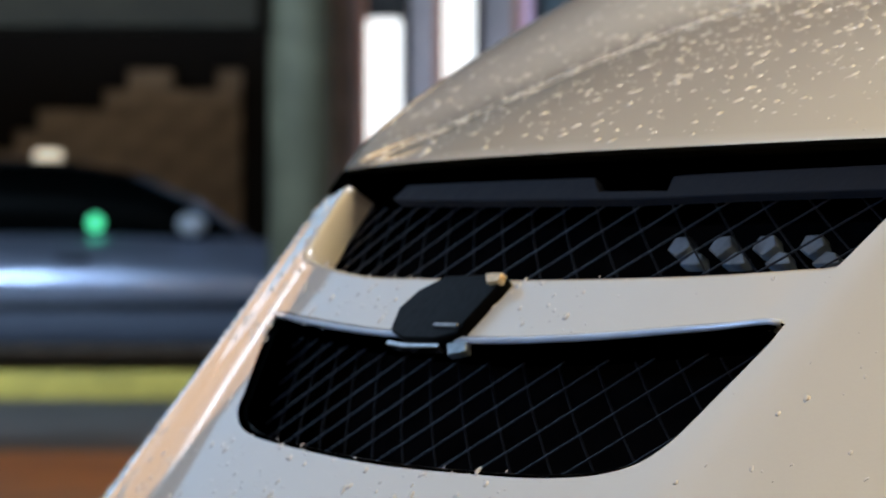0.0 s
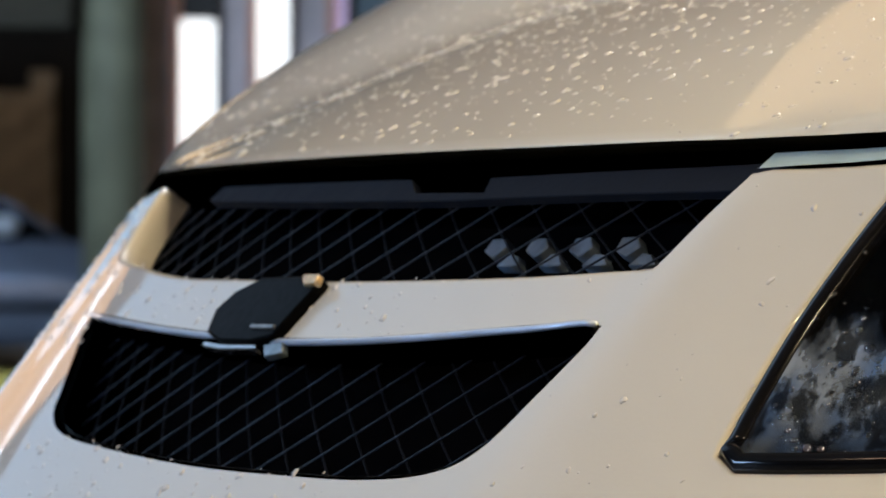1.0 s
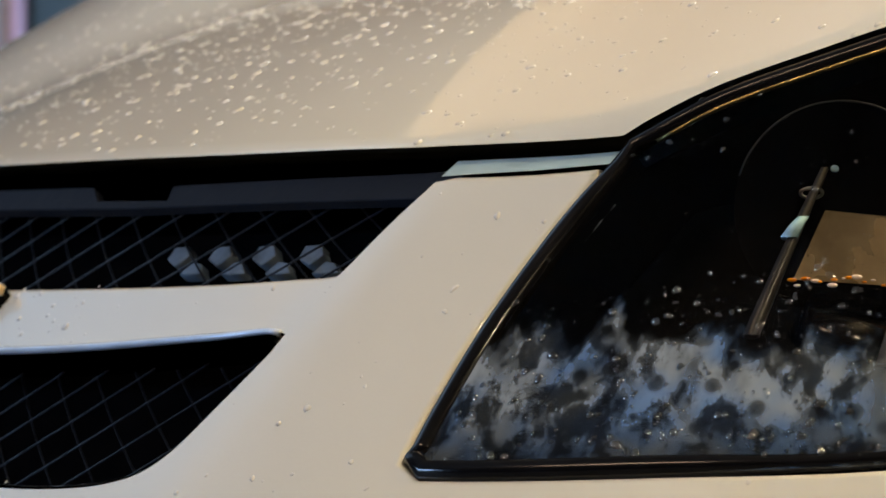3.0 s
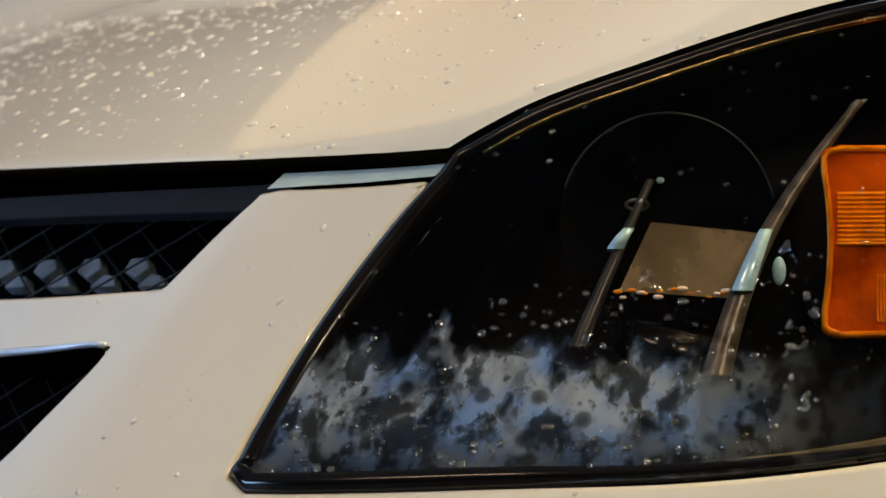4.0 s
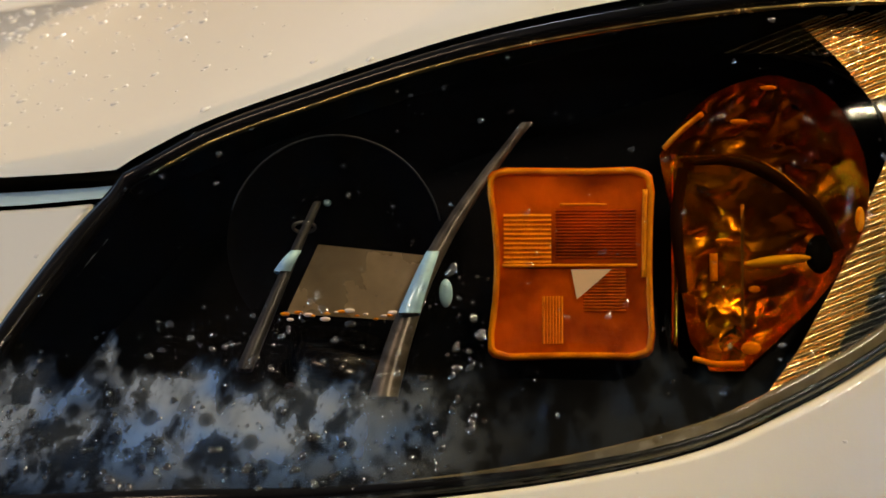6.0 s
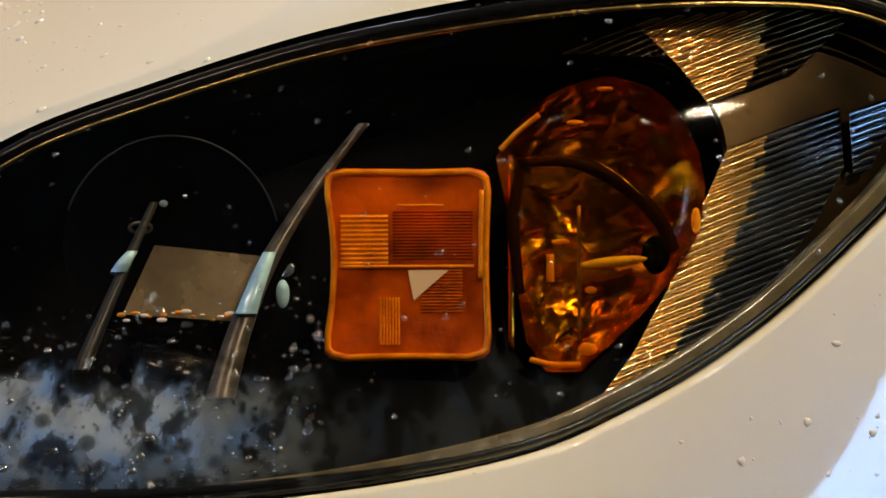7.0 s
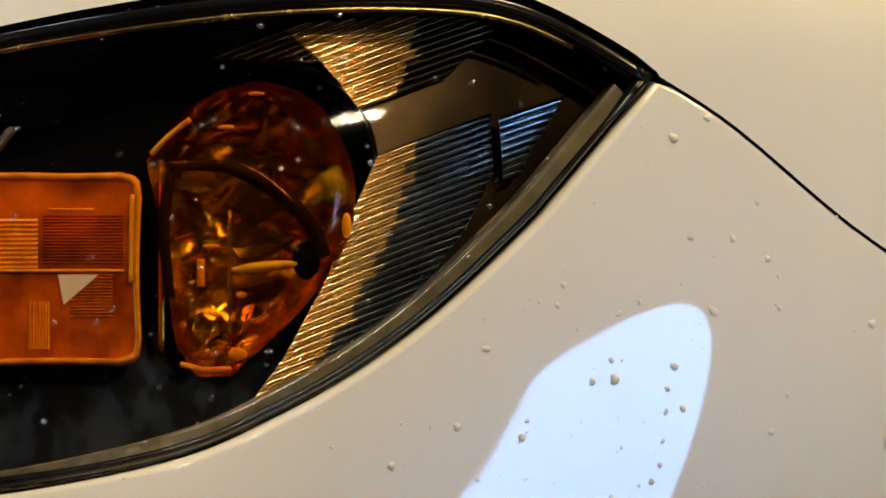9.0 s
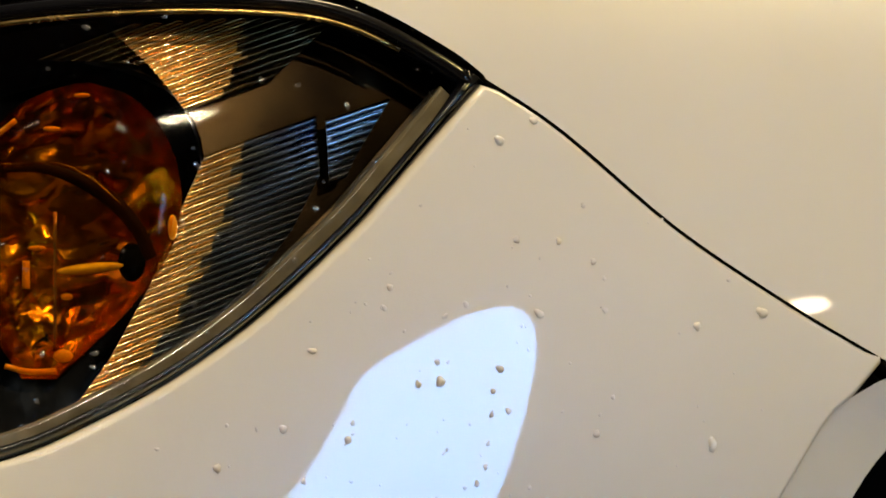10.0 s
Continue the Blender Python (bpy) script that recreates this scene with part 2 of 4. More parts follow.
def part(name, bm, material, parent, label="", smooth=True):
    me = bpy.data.meshes.new(name)
    bm.to_mesh(me)
    bm.free()
    me.materials.append(material)
    me.polygons.foreach_set("use_smooth", [smooth] * len(me.polygons))
    ob = new(name, me)
    if parent:
        ob.parent = parent
    if label:
        ob["label"] = label
    return ob


def inside(p, poly):
    x, y = p
    hit = False
    for (x0, y0), (x1, y1) in zip(poly, poly[1:] + poly[:1]):
        if (y0 > y) != (y1 > y) and x < (x1 - x0) * (y - y0) / (y1 - y0) + x0:
            hit = not hit
    return hit


def curve(pts, n=6, closed=False):
    """A smooth line through a few points."""
    if closed:
        k = len(pts)
        c = spline([pts[-2], pts[-1]] + list(pts) + [pts[0], pts[1]], n)
        return [tuple(p) for p in c[2 * n:(2 + k) * n]]
    return [tuple(p) for p in spline(pts, n)]


def dense(poly, step):
    out = []
    for a, b in zip(poly, poly[1:] + poly[:1]):
        k = max(1, int(math.hypot(b[0] - a[0], b[1] - a[1]) / step))
        out += [(a[0] + (b[0] - a[0]) * i / k, a[1] + (b[1] - a[1]) * i / k) for i in range(k)]
    return out


def grown(loop, d):
    """The closed loop moved outwards by d."""
    n = len(loop)
    turn = sum(x0 * y1 - x1 * y0 for (x0, y0), (x1, y1) in zip(loop, loop[1:] + loop[:1]))
    sg = d if turn > 0 else -d
    out = []
    for i in range(n):
        a, b = loop[i - 1], loop[(i + 1) % n]
        dx, dy = b[0] - a[0], b[1] - a[1]
        k = math.hypot(dx, dy) or 1
        out.append((loop[i][0] + dy / k * sg, loop[i][1] - dx / k * sg))
    return out


def panel(name, outer, material, parent, holes=(), off=0.0, step=0.012, edge=0.0035, depth=0.014, label="", keep=False):
    """A sheet on the body surface inside an outline drawn in (s, v), with rounded edges turned inwards."""
    from mathutils.geometry import delaunay_2d_cdt
    loops = [dense(list(l), step) for l in (outer, *holes)]
    if keep:
        loops = [grown(l, -edge if k == 0 else edge) for k, l in enumerate(loops)]
    pts, edges = [], []
    for l in loops:
        b = len(pts)
        pts += l
        edges += [(b + i, b + (i + 1) % len(l)) for i in range(len(l))]
    a = np.array(loops[0])
    lo, hi = a.min(0), a.max(0)
    border = np.array(pts)
    for s in np.arange(lo[0] + step / 2, hi[0], step):
        for v in np.arange(lo[1] + step / 2, hi[1], step if hi[1] - lo[1] < 0.5 else step * 1.3):
            p = (s, v)
            if np.hypot(*(border - p).T).min() > step * 0.45 and inside(p, loops[0]) and not any(inside(p, h) for h in loops[1:]):
                pts.append(p)
    vs, es, fs, ov, oe, of = delaunay_2d_cdt([Vector(p) for p in pts], edges, [], 0, 1e-6)
    vs = [tuple(v) for v in vs]
    faces = []
    for f in fs:
        c = (sum(vs[i][0] for i in f) / 3, sum(vs[i][1] for i in f) / 3)
        if inside(c, loops[0]) and not any(inside(c, h) for h in loops[1:]):
            faces.append(tuple(f))
    sv = np.array(vs)
    P, Nn = S(sv[:, 0], sv[:, 1]), N(sv[:, 0], sv[:, 1])
    if abs(P[0, 0]) >= 0:
        P = P + Nn * off
    verts, norms = list(P), list(Nn)
    if edge:
        for l in loops:
            A = np.array(l)
            q, nn = S(A[:, 0], A[:, 1]), N(A[:, 0], A[:, 1])
            q = q + nn * off
            tan = np.roll(q, -1, 0) - np.roll(q, 1, 0)
            o = np.cross(tan, nn)
            o /= np.linalg.norm(o, axis=1, keepdims=True) + 1e-9
            area2 = sum(x0 * y1 - x1 * y0 for (x0, y0), (x1, y1) in zip(l, l[1:] + l[:1]))
            if (area2 < 0) != (l is not loops[0]):
                o = -o
            rings = [(q, nn), (q + o * edge * 0.7 - nn * edge * 0.3, nn * 0.7 + o * 0.7), (q + o * edge - nn * edge, o), (q + o * edge - nn * depth, o)]
            base = len(verts)
            for pp, n2 in rings:
                verts += list(pp)
                norms += list(n2 / np.linalg.norm(n2, axis=1, keepdims=True))
            k = len(l)
            for r in range(3):
                for i in range(k):
                    j = (i + 1) % k
                    faces.append((base + r * k + i, base + r * k + j, base + (r + 1) * k + j, base + (r + 1) * k + i))
    return link_mesh(name, verts, faces, material, parent, label, norms)


def tube(name, path, radius, material, parent, label="", sides=8, closed=False):
    """A round strip along a list of places; radius may be one number or one for each place."""
    P = [Vector(p) for p in path]
    k = len(P)
    rad = [radius] * k if isinstance(radius, float) else list(radius)
    verts, faces = [], []
    for i, p in enumerate(P):
        d = (P[(i + 1) % k] - P[i - 1]) if closed or 0 < i < k - 1 else (P[1] - P[0] if i == 0 else P[-1] - P[-2])
        d.normalize()
        u = d.orthogonal() if i == 0 else (u - d * u.dot(d))
        u.normalize()
        w = d.cross(u)
        for j in range(sides):
            a = 2 * math.pi * j / sides
            verts.append(p + (u * math.cos(a) + w * math.sin(a)) * rad[i])
    for i in range(k if closed else k - 1):
        for j in range(sides):
            a, b, i2 = j, (j + 1) % sides, (i + 1) % k
            faces.append((i * sides + a, i * sides + b, i2 * sides + b, i2 * sides + a))
    if not closed:
        faces += [tuple(range(sides - 1, -1, -1)), tuple(range((k - 1) * sides, k * sides))]
    return link_mesh(name, verts, faces, material, parent, label)


def box(bm, x0, x1, y0, y1, z0, z1, bevel=0.0):
    r = bmesh.ops.create_cube(bm, size=1, matrix=Matrix.Translation(((x0 + x1) / 2, (y0 + y1) / 2, (z0 + z1) / 2)) @ Matrix.Diagonal((x1 - x0, y1 - y0, z1 - z0, 1)))
    if bevel:
        es = list({e for v in r["verts"] for e in v.link_edges})
        bmesh.ops.bevel(bm, geom=es, offset=bevel, segments=2, affect="EDGES", profile=0.5)
    return bm


def on_body(loop, off):
    A = np.array(loop)
    return S(A[:, 0], A[:, 1]) + N(A[:, 0], A[:, 1]) * off


# ---- car ----
car = tagged(new("car"), "pale cream-white wet parked car with raindrops on its paint", "car")

HOOD_EDGE = curve([(-0.50, -0.012), (-0.40, -0.003), (-0.112, 0.0008), (0.048, 0.001), (0.222, 0.0008), (0.333, 0.0015), (0.397, -0.0005), (0.487, -0.0105)], 6)
LAMP_TOP = curve([(0.4900, -0.0122), (0.5347, 0.0060), (0.5832, 0.0140), (0.62, 0.0180), (0.655, 0.0192), (0.70, 0.0165), (0.7793, 0.0080), (0.8533, -0.0040), (0.8994, -0.0164), (0.946, -0.0434), (0.9635, -0.0565)], 6)
LAMP_LOW = curve([(0.9635, -0.0565), (0.9158, -0.1031), (0.8981, -0.1191), (0.8585, -0.1486), (0.8203, -0.1696), (0.7835, -0.1832), (0.7479, -0.1922), (0.693, -0.1952), (0.618, -0.1935), (0.528, -0.188), (0.4270, -0.1865)], 5)
LAMP_IN = curve([(0.4190, -0.1795), (0.4245, -0.1517), (0.4375, -0.1071), (0.4590, -0.0605), (0.4900, -0.0122)], 5)
LAMP = LAMP_TOP + LAMP_LOW[1:] + LAMP_IN[:-1]
SEAM = curve([(0.9645, -0.0578), (1.0029, -0.0813), (1.0611, -0.1239), (1.124, -0.1584), (1.1811, -0.1846)], 5)
ARCH = curve([(1.10, -0.40), (1.115, -0.32), (1.135, -0.272), (1.1513, -0.2463), (1.181, -0.2122), (1.24, -0.176), (1.34, -0.150), (1.45, -0.145), (1.56, -0.160)], 5)
BONNET_SIDE = curve([(0.772, 0.0132), (0.83, 0.06), (0.95, 0.105), (1.15, 0.14), (1.56, 0.16)], 5)


def flip(line):
    return [(-s, v) for s, v in reversed(line)]


GAP = 0.001
lamp_top_hood = [p for p in LAMP_TOP if p[0] < 0.765]
front = HOOD_EDGE[8:] + [(s, v + 0.004) for s, v in lamp_top_hood[1:]]
half = [p for p in front if p[0] >= 0] + BONNET_SIDE
outer = half + [(1.56, 0.93)]
BONNET = flip(outer) + outer
bonnet = panel("bonnet", BONNET, PAINT, car, step=0.014, edge=0.004, depth=0.02, label="cream-white bonnet covered in raindrops")

lamp_top_fender = [(s, v + 0.003) for s, v in LAMP_TOP if s > 0.775]
seam_up = [(s + 0.0007, v + 0.0017) for s, v in SEAM]
arch_back = [p for p in ARCH if p[0] > 1.195]
fender_outline = [(0.774, 0.0125)] + lamp_top_fender[1:] + seam_up + arch_back + [(1.56, 0.155)] + [(s, v - 0.005) for s, v in reversed(BONNET_SIDE[1:-1])]
panel("fender", fender_outline, PAINT, car, step=0.015, edge=0.0015)
panel("fender", flip(fender_outline), PAINT, car, step=0.02, edge=0.0015)

# bumper with the notch of the upper grille and the hole of the lower one; the bar between them is part of it
NOTCH_R = curve([(0.3442, -0.0738), (0.362, -0.046), (0.382, -0.0196)], 4)
NOTCH_B = curve([(-0.272, -0.067), (-0.1142, -0.0793), (-0.0222, -0.0811), (0.099, -0.0822), (0.2452, -0.0797), (0.335, -0.0750)], 5)
NOTCH_L = curve([(-0.328, -0.012), (-0.306, -0.040), (-0.284, -0.062)], 4)
LOWER_TOP = curve([(-0.2214, -0.1109), (-0.0575, -0.1196), (0.0134, -0.1221), (0.0974, -0.1242), (0.186, -0.1209), (0.2672, -0.1145), (0.3180, -0.1104)], 5)
LOWER_BOT = curve([(0.3258, -0.1112), (0.306, -0.146), (0.2853, -0.1793), (0.26, -0.1927), (0.2169, -0.1981), (0.1568, -0.1986), (0.0793, -0.1976), (-0.0085, -0.1931), (-0.098, -0.1865), (-0.142, -0.1740), (-0.165, -0.155), (-0.2214, -0.1109)], 5)
LOWER = LOWER_TOP + LOWER_BOT[:-1]
lamp_in_b = [(s - GAP, v) for s, v in LAMP_IN]
lamp_low_b = [(s, v - GAP) for s, v in LAMP_LOW]
seam_dn = [(s + 0.0012, v + 0.0020) for s, v in SEAM]
arch_front = [(s - 0.022 * (1 - float(ramp(s, 1.17, 1.21))), v + 0.012) for s, v in ARCH if s < 1.19]
right = [(0.395, -0.0181), (0.478, -0.0255)] + list(reversed(lamp_in_b))[2:] + list(reversed(lamp_low_b)) + seam_dn[1:] + list(reversed(arch_front))
left = flip([(0.385, -0.018), (0.478, -0.0255)] + list(reversed(lamp_in_b))[2:] + list(reversed(lamp_low_b)) + seam_dn[1:] + list(reversed(arch_front)))
bumper_outline = left + NOTCH_L + NOTCH_B + NOTCH_R + right + [(1.09, -0.58), (-1.09, -0.58)]
panel("front_bumper", bumper_outline, PAINT, car, holes=[LOWER], step=0.014, edge=0.004, depth=0.02, keep=True, label="cream-white front bumper with a body-coloured grille bar")
flange_a = [Vector(p) + Vector((0, 0, 0.001)) for p in on_body([(0.386, -0.0195), (0.41, -0.0200), (0.44, -0.0222), (0.47, -0.0245), (0.486, -0.0260)], -0.001)]
flange_b = [p + Vector((-0.012, 0.026, 0.0160)) for p in flange_a]
# the flange's sky reflection is put into a pale blue colour
link_mesh("bumper_top_flange", flange_a + flange_b, [(i, i + 1, i + 6, i + 5) for i in range(4)], mat("sky_tinted_flange", (0.36, 0.51, 0.62), 0.4, 0.0, 0.3, var=0.08, scale=40), car, "flange between bumper and bonnet, sky reflection painted pale blue")
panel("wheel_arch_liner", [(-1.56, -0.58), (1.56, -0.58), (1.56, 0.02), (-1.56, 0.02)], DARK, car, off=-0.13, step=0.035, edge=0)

# grille: backing, moulded lip with its latch notch, and woven bars
grille = new("grille")
grille.parent = car
grille["label"] = "black plastic mesh grille in two openings"
# backing sheet coloured near-black in place of the shade behind the bars
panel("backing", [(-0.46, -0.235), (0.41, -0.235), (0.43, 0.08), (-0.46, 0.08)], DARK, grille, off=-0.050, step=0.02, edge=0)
panel("lip", [(-0.200, -0.0200), (-0.192, -0.0105), (0.086, -0.0120), (0.101, -0.0215), (0.172, -0.0225), (0.170, -0.0130), (0.395, -0.0090), (0.378, -0.0235), (0.2844, -0.0240), (0.1411, -0.0255), (-0.02, -0.0235)], LIP, grille, off=-0.008, step=0.008, edge=0.001, depth=0.006, label="dark grey moulded lip with a latch notch")
for i in range(4):
    c0, c1 = 0.1618 + 0.0372 * i, 0.1812 + 0.0360 * i
    for outline_sv in ([(c0, -0.0410), (c0 + 0.0008, -0.0348), (c0 + 0.0115, -0.0344), (c0 + 0.0165, -0.0395), (c0 + 0.0095, -0.0449)],
                       [(c1, -0.0505), (c1 + 0.0057, -0.0443), (c1 + 0.0118, -0.0452), (c1 + 0.0175, -0.0500)]):
        panel("condenser_plate", outline_sv, GREYPLATE, grille, off=-0.030, step=0.006, edge=0.001, depth=0.006, label="pale metal patch behind the mesh")


def strand(name, a, b, off, clip, material):
    """One bar of the mesh from a to b in (s, v), kept inside the opening."""
    n = 60
    run, best = [], []
    for i in range(n + 1):
        p = (a[0] + (b[0] - a[0]) * i / n, a[1] + (b[1] - a[1]) * i / n)
        if inside(p, clip):
            run.append(p)
        else:
            best, run = (run if len(run) > len(best) else best), []
    best = run if len(run) > len(best) else best
    if len(best) < 2:
        return
    A = np.array(best)
    P = S(A[:, 0], A[:, 1]) + N(A[:, 0], A[:, 1]) * off
    tube(name, P, 0.0006, material, grille, sides=5)


UPPER = [(-0.34, -0.004)] + NOTCH_L[1:] + NOTCH_B + NOTCH_R + [(0.40, -0.002)]
MESHBAR = mat("mesh_plastic", (0.010, 0.013, 0.025), 0.32, spec=0.2, var=0.4, scale=60, bump=0.1)
# same plastic for the crossing bars, their weaker light put into a darker colour
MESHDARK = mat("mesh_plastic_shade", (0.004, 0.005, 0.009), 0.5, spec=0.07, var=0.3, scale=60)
# opening, depth, lowest and highest v, slope of the bars, their spacing, and where one bar crosses v = 0
for clip, off0, v0, v1, slope, pitch, s00 in ((UPPER, -0.020, -0.09, -0.016, 0.65, 0.0403, 0.0024), (LOWER, -0.016, -0.205, -0.10, 0.80, 0.0333, 0.0114)):
    for i in range(-14, 26):
        s0 = s00 + i * pitch
        strand("mesh_bar", (s0 + v0 / slope, v0), (s0 + v1 / slope, v1), off0, clip, MESHBAR)
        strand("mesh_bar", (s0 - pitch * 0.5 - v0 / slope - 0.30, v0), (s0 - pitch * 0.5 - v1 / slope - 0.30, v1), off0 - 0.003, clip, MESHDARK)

trim_line = [(s, v + 0.0010 + 0.0012 * float(ramp(s, 0.28, 0.32))) for s, v in LOWER_TOP + [(0.3262, -0.1112)]]
# the bar edge's bluish highlight is put into the trim's colour
tube("bar_trim", on_body(trim_line, 0.0005), [0.0019 - 0.0003 * float(ramp(s, 0.26, 0.318)) for s, v in trim_line], mat("highlit_trim", (0.62, 0.72, 0.88), 0.30, 0.35, 1.0, var=0.1, scale=40), grille, "thin pale bluish strip under the bar")

# emblem: a plain black shield shape with bright edging
EMB = [(0.0281, -0.0875), (0.0729, -0.0867), (0.0860, -0.0860), (0.0930, -0.0890), (0.0860, -0.1058), (0.0800, -0.1216), (0.0626, -0.1255), (0.028, -0.1255), (0.0065, -0.1202), (-0.0011, -0.1077), (0.0072, -0.0964)]
emblem = panel("emblem", EMB, mat("emblem_black", (0.002, 0.002, 0.002), 0.4, spec=0.03, var=0.3, scale=200), car, off=0.006, step=0.006, edge=0.002, depth=0.007, label="plain black emblem with bright lower edge")
panel("emblem_edging", [(0.0740, -0.1275), (0.0900, -0.1258), (0.0960, -0.1310), (0.0816, -0.1335)], mat("pale_chrome", (0.36, 0.42, 0.46), 0.35, 0.9, var=0.25, scale=120), emblem, off=0.003, step=0.006, edge=0.001, depth=0.004)
panel("emblem_edging", [(0.008, -0.1275), (0.030, -0.1290), (0.068, -0.1285), (0.068, -0.1300), (0.030, -0.1308), (0.008, -0.1290)], CHROME, emblem, off=0.004, step=0.006, edge=0.0008, depth=0.005)
panel("emblem_edging", [(0.056, -0.1180), (0.080, -0.1180), (0.080, -0.1192), (0.056, -0.1192)], DULLCHROME, emblem, off=0.0075, step=0.006, edge=0.0006, depth=0.003)
panel("emblem_cap", [(0.0780, -0.0868), (0.0930, -0.0866), (0.0950, -0.0905), (0.0850, -0.0918)], mat("brass_cap", (0.80, 0.56, 0.32), 0.3, 0.5, var=0.3, scale=200), emblem, off=0.0085, step=0.004, edge=0.001, depth=0.004)

# ---- headlamp ----
headlamp = new("headlamp")
headlamp.parent = car
headlamp["label"] = "wet clear headlamp with dark housing and amber indicators"


def inset_loop(loop, d):
    n = len(loop)
    out = []
    for i in range(n):
        a, b = loop[i - 2], loop[(i + 2) % n]
        dx, dy = b[0] - a[0], b[1] - a[1]
        k = math.hypot(dx, dy) or 1
        out.append((loop[i][0] + dy / k * d, loop[i][1] - dx / k * d))
    return out


panel("lens", LAMP, LENS, headlamp, off=0.0, step=0.01, edge=0, label="clear lens with a mottled reflection painted on it").visible_shadow = False
panel("housing", inset_loop(LAMP, -0.004), SMOKE, headlamp, off=-0.062, step=0.02, edge=0)
wall_a, wall_b = on_body(LAMP, -0.006), on_body(inset_loop(LAMP, -0.004), -0.062)
nw = len(LAMP)
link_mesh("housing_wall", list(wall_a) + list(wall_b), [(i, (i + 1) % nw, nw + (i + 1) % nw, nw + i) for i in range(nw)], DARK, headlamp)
ring = inset_loop(LAMP, 0.004)
thick = [0.0040 + 0.0016 * float(ramp(-s, -0.60, -0.52)) * float(ramp(-v, 0.02, 0.05)) - 0.0026 * float(ramp(s, 0.60, 0.74)) * float(ramp(-v, 0.055, 0.075)) for s, v in ring]
tube("gasket", on_body(ring, -0.003), thick, GLOSSBLACK, headlamp, "black rubber gasket", closed=True)
top_strip = [(s, v - 0.0105) for s, v in LAMP_TOP if 0.50 < s < 0.93]
tube("top_trim", on_body(top_strip, -0.002), 0.0013, mat("gold_trim", (0.55, 0.40, 0.16), 0.25, 1.0, var=0.6, scale=90), headlamp, "thin bright trim line")
LOW = [p for p in LAMP_LOW if 0.52 < p[0] < 0.957]
wide = [0.0085 + 0.0035 * float(ramp(p[0], 0.60, 0.80)) for p in LOW]
inner_low = []
for (s0, v0), w in zip(LOW, wide):
    k = float(ramp(s0, 0.72, 0.90))
    inner_low.append((s0 - w * 0.72 * k, v0 + w * (1 - 0.25 * k)))
panel("lower_rim", [(p[0] - 0.001 * float(ramp(p[0], 0.72, 0.90)), p[1] + 0.0032 - 0.0022 * float(ramp(p[0], 0.60, 0.74))) for p in LOW] + inner_low[::-1], mat("smoky_edge", (0.12, 0.102, 0.062), 0.14, 0.0, 1.0, var=0.5, scale=45, bump=0.35, bscale=60), headlamp, off=-0.003, step=0.008, edge=0.002, depth=0.012, label="smoky translucent lower rim", keep=True)


def facing(place, yaw):
    """A frame at place whose y axis points away from the viewer's side; x to the right, z up."""
    return pose(*place, 0, 0, yaw)


YV = 52.0
# square amber reflector: concave sides, a moulded frame and four prism fields
SQ = facing((0.6429, 0.2103, 0.7123), YV)
sq = bmesh.new()
outline = []
for k in range(4):
    for i in range(11):
        u = (-1 + 2 * i / 10)
        dent = 1 - (0.115 if k == 3 else 0.045 if k == 1 else 0.015) * (1 - u * u)
        u *= 0.90 + 0.03 * abs(u)
        x, z = [(u, dent), (dent, -u), (-u, -dent), (-dent, u)][k]
        over = Vector((max(0, abs(x) - 0.80), max(0, abs(z) - 0.80)))
        if over.x and over.y and over.length > 0.185:
            over *= 0.185 / over.length
            x, z = math.copysign(0.80 + over.x, x), math.copysign(0.80 + over.y, z)
        outline.append((0.0372 * x, 0.0420 * z))


def prism(bm, shape, y0, y1, m, bevel=0.003):
    front = [bm.verts.new(m @ Vector((x * 0.94, y0, z * 0.94))) for x, z in shape]
    mid = [bm.verts.new(m @ Vector((x, y0 + bevel, z))) for x, z in shape]
    back = [bm.verts.new(m @ Vector((x, y1, z))) for x, z in shape]
    n = len(shape)
    bm.faces.new(front)
    for a, b in ((front, mid), (mid, back)):
        for i in range(n):
            bm.faces.new((a[i], b[i], b[(i + 1) % n], a[(i + 1) % n]))
    bmesh.ops.recalc_face_normals(bm, faces=bm.faces)
    return bm


cover = bmesh.new()
cv = []
for i in range(17):
    cv.append([])
    for j in range(17):
        u, w = -1 + i / 8, -1 + j / 8
        x = 0.0345 * u * (1 - 0.085 * (1 - w * w))
        cv[-1].append(cover.verts.new(SQ @ Vector((x, -0.0028 - 0.0035 * (1 - u ** 4) * (1 - w ** 4), 0.0395 * w))))
for i in range(16):
    for j in range(16):
        cover.faces.new((cv[i][j], cv[i + 1][j], cv[i + 1][j + 1], cv[i][j + 1]))
part("reflector_cover", cover, glassy("amber_cover", (1.0, 0.88, 0.55), 0.05, 0.8, 1.5), headlamp, "glossy amber cover").visible_shadow = False
reflector = part("side_reflector", prism(sq, outline, 0.0, 0.022, SQ), AMBER, headlamp, "square amber reflector", smooth=False)


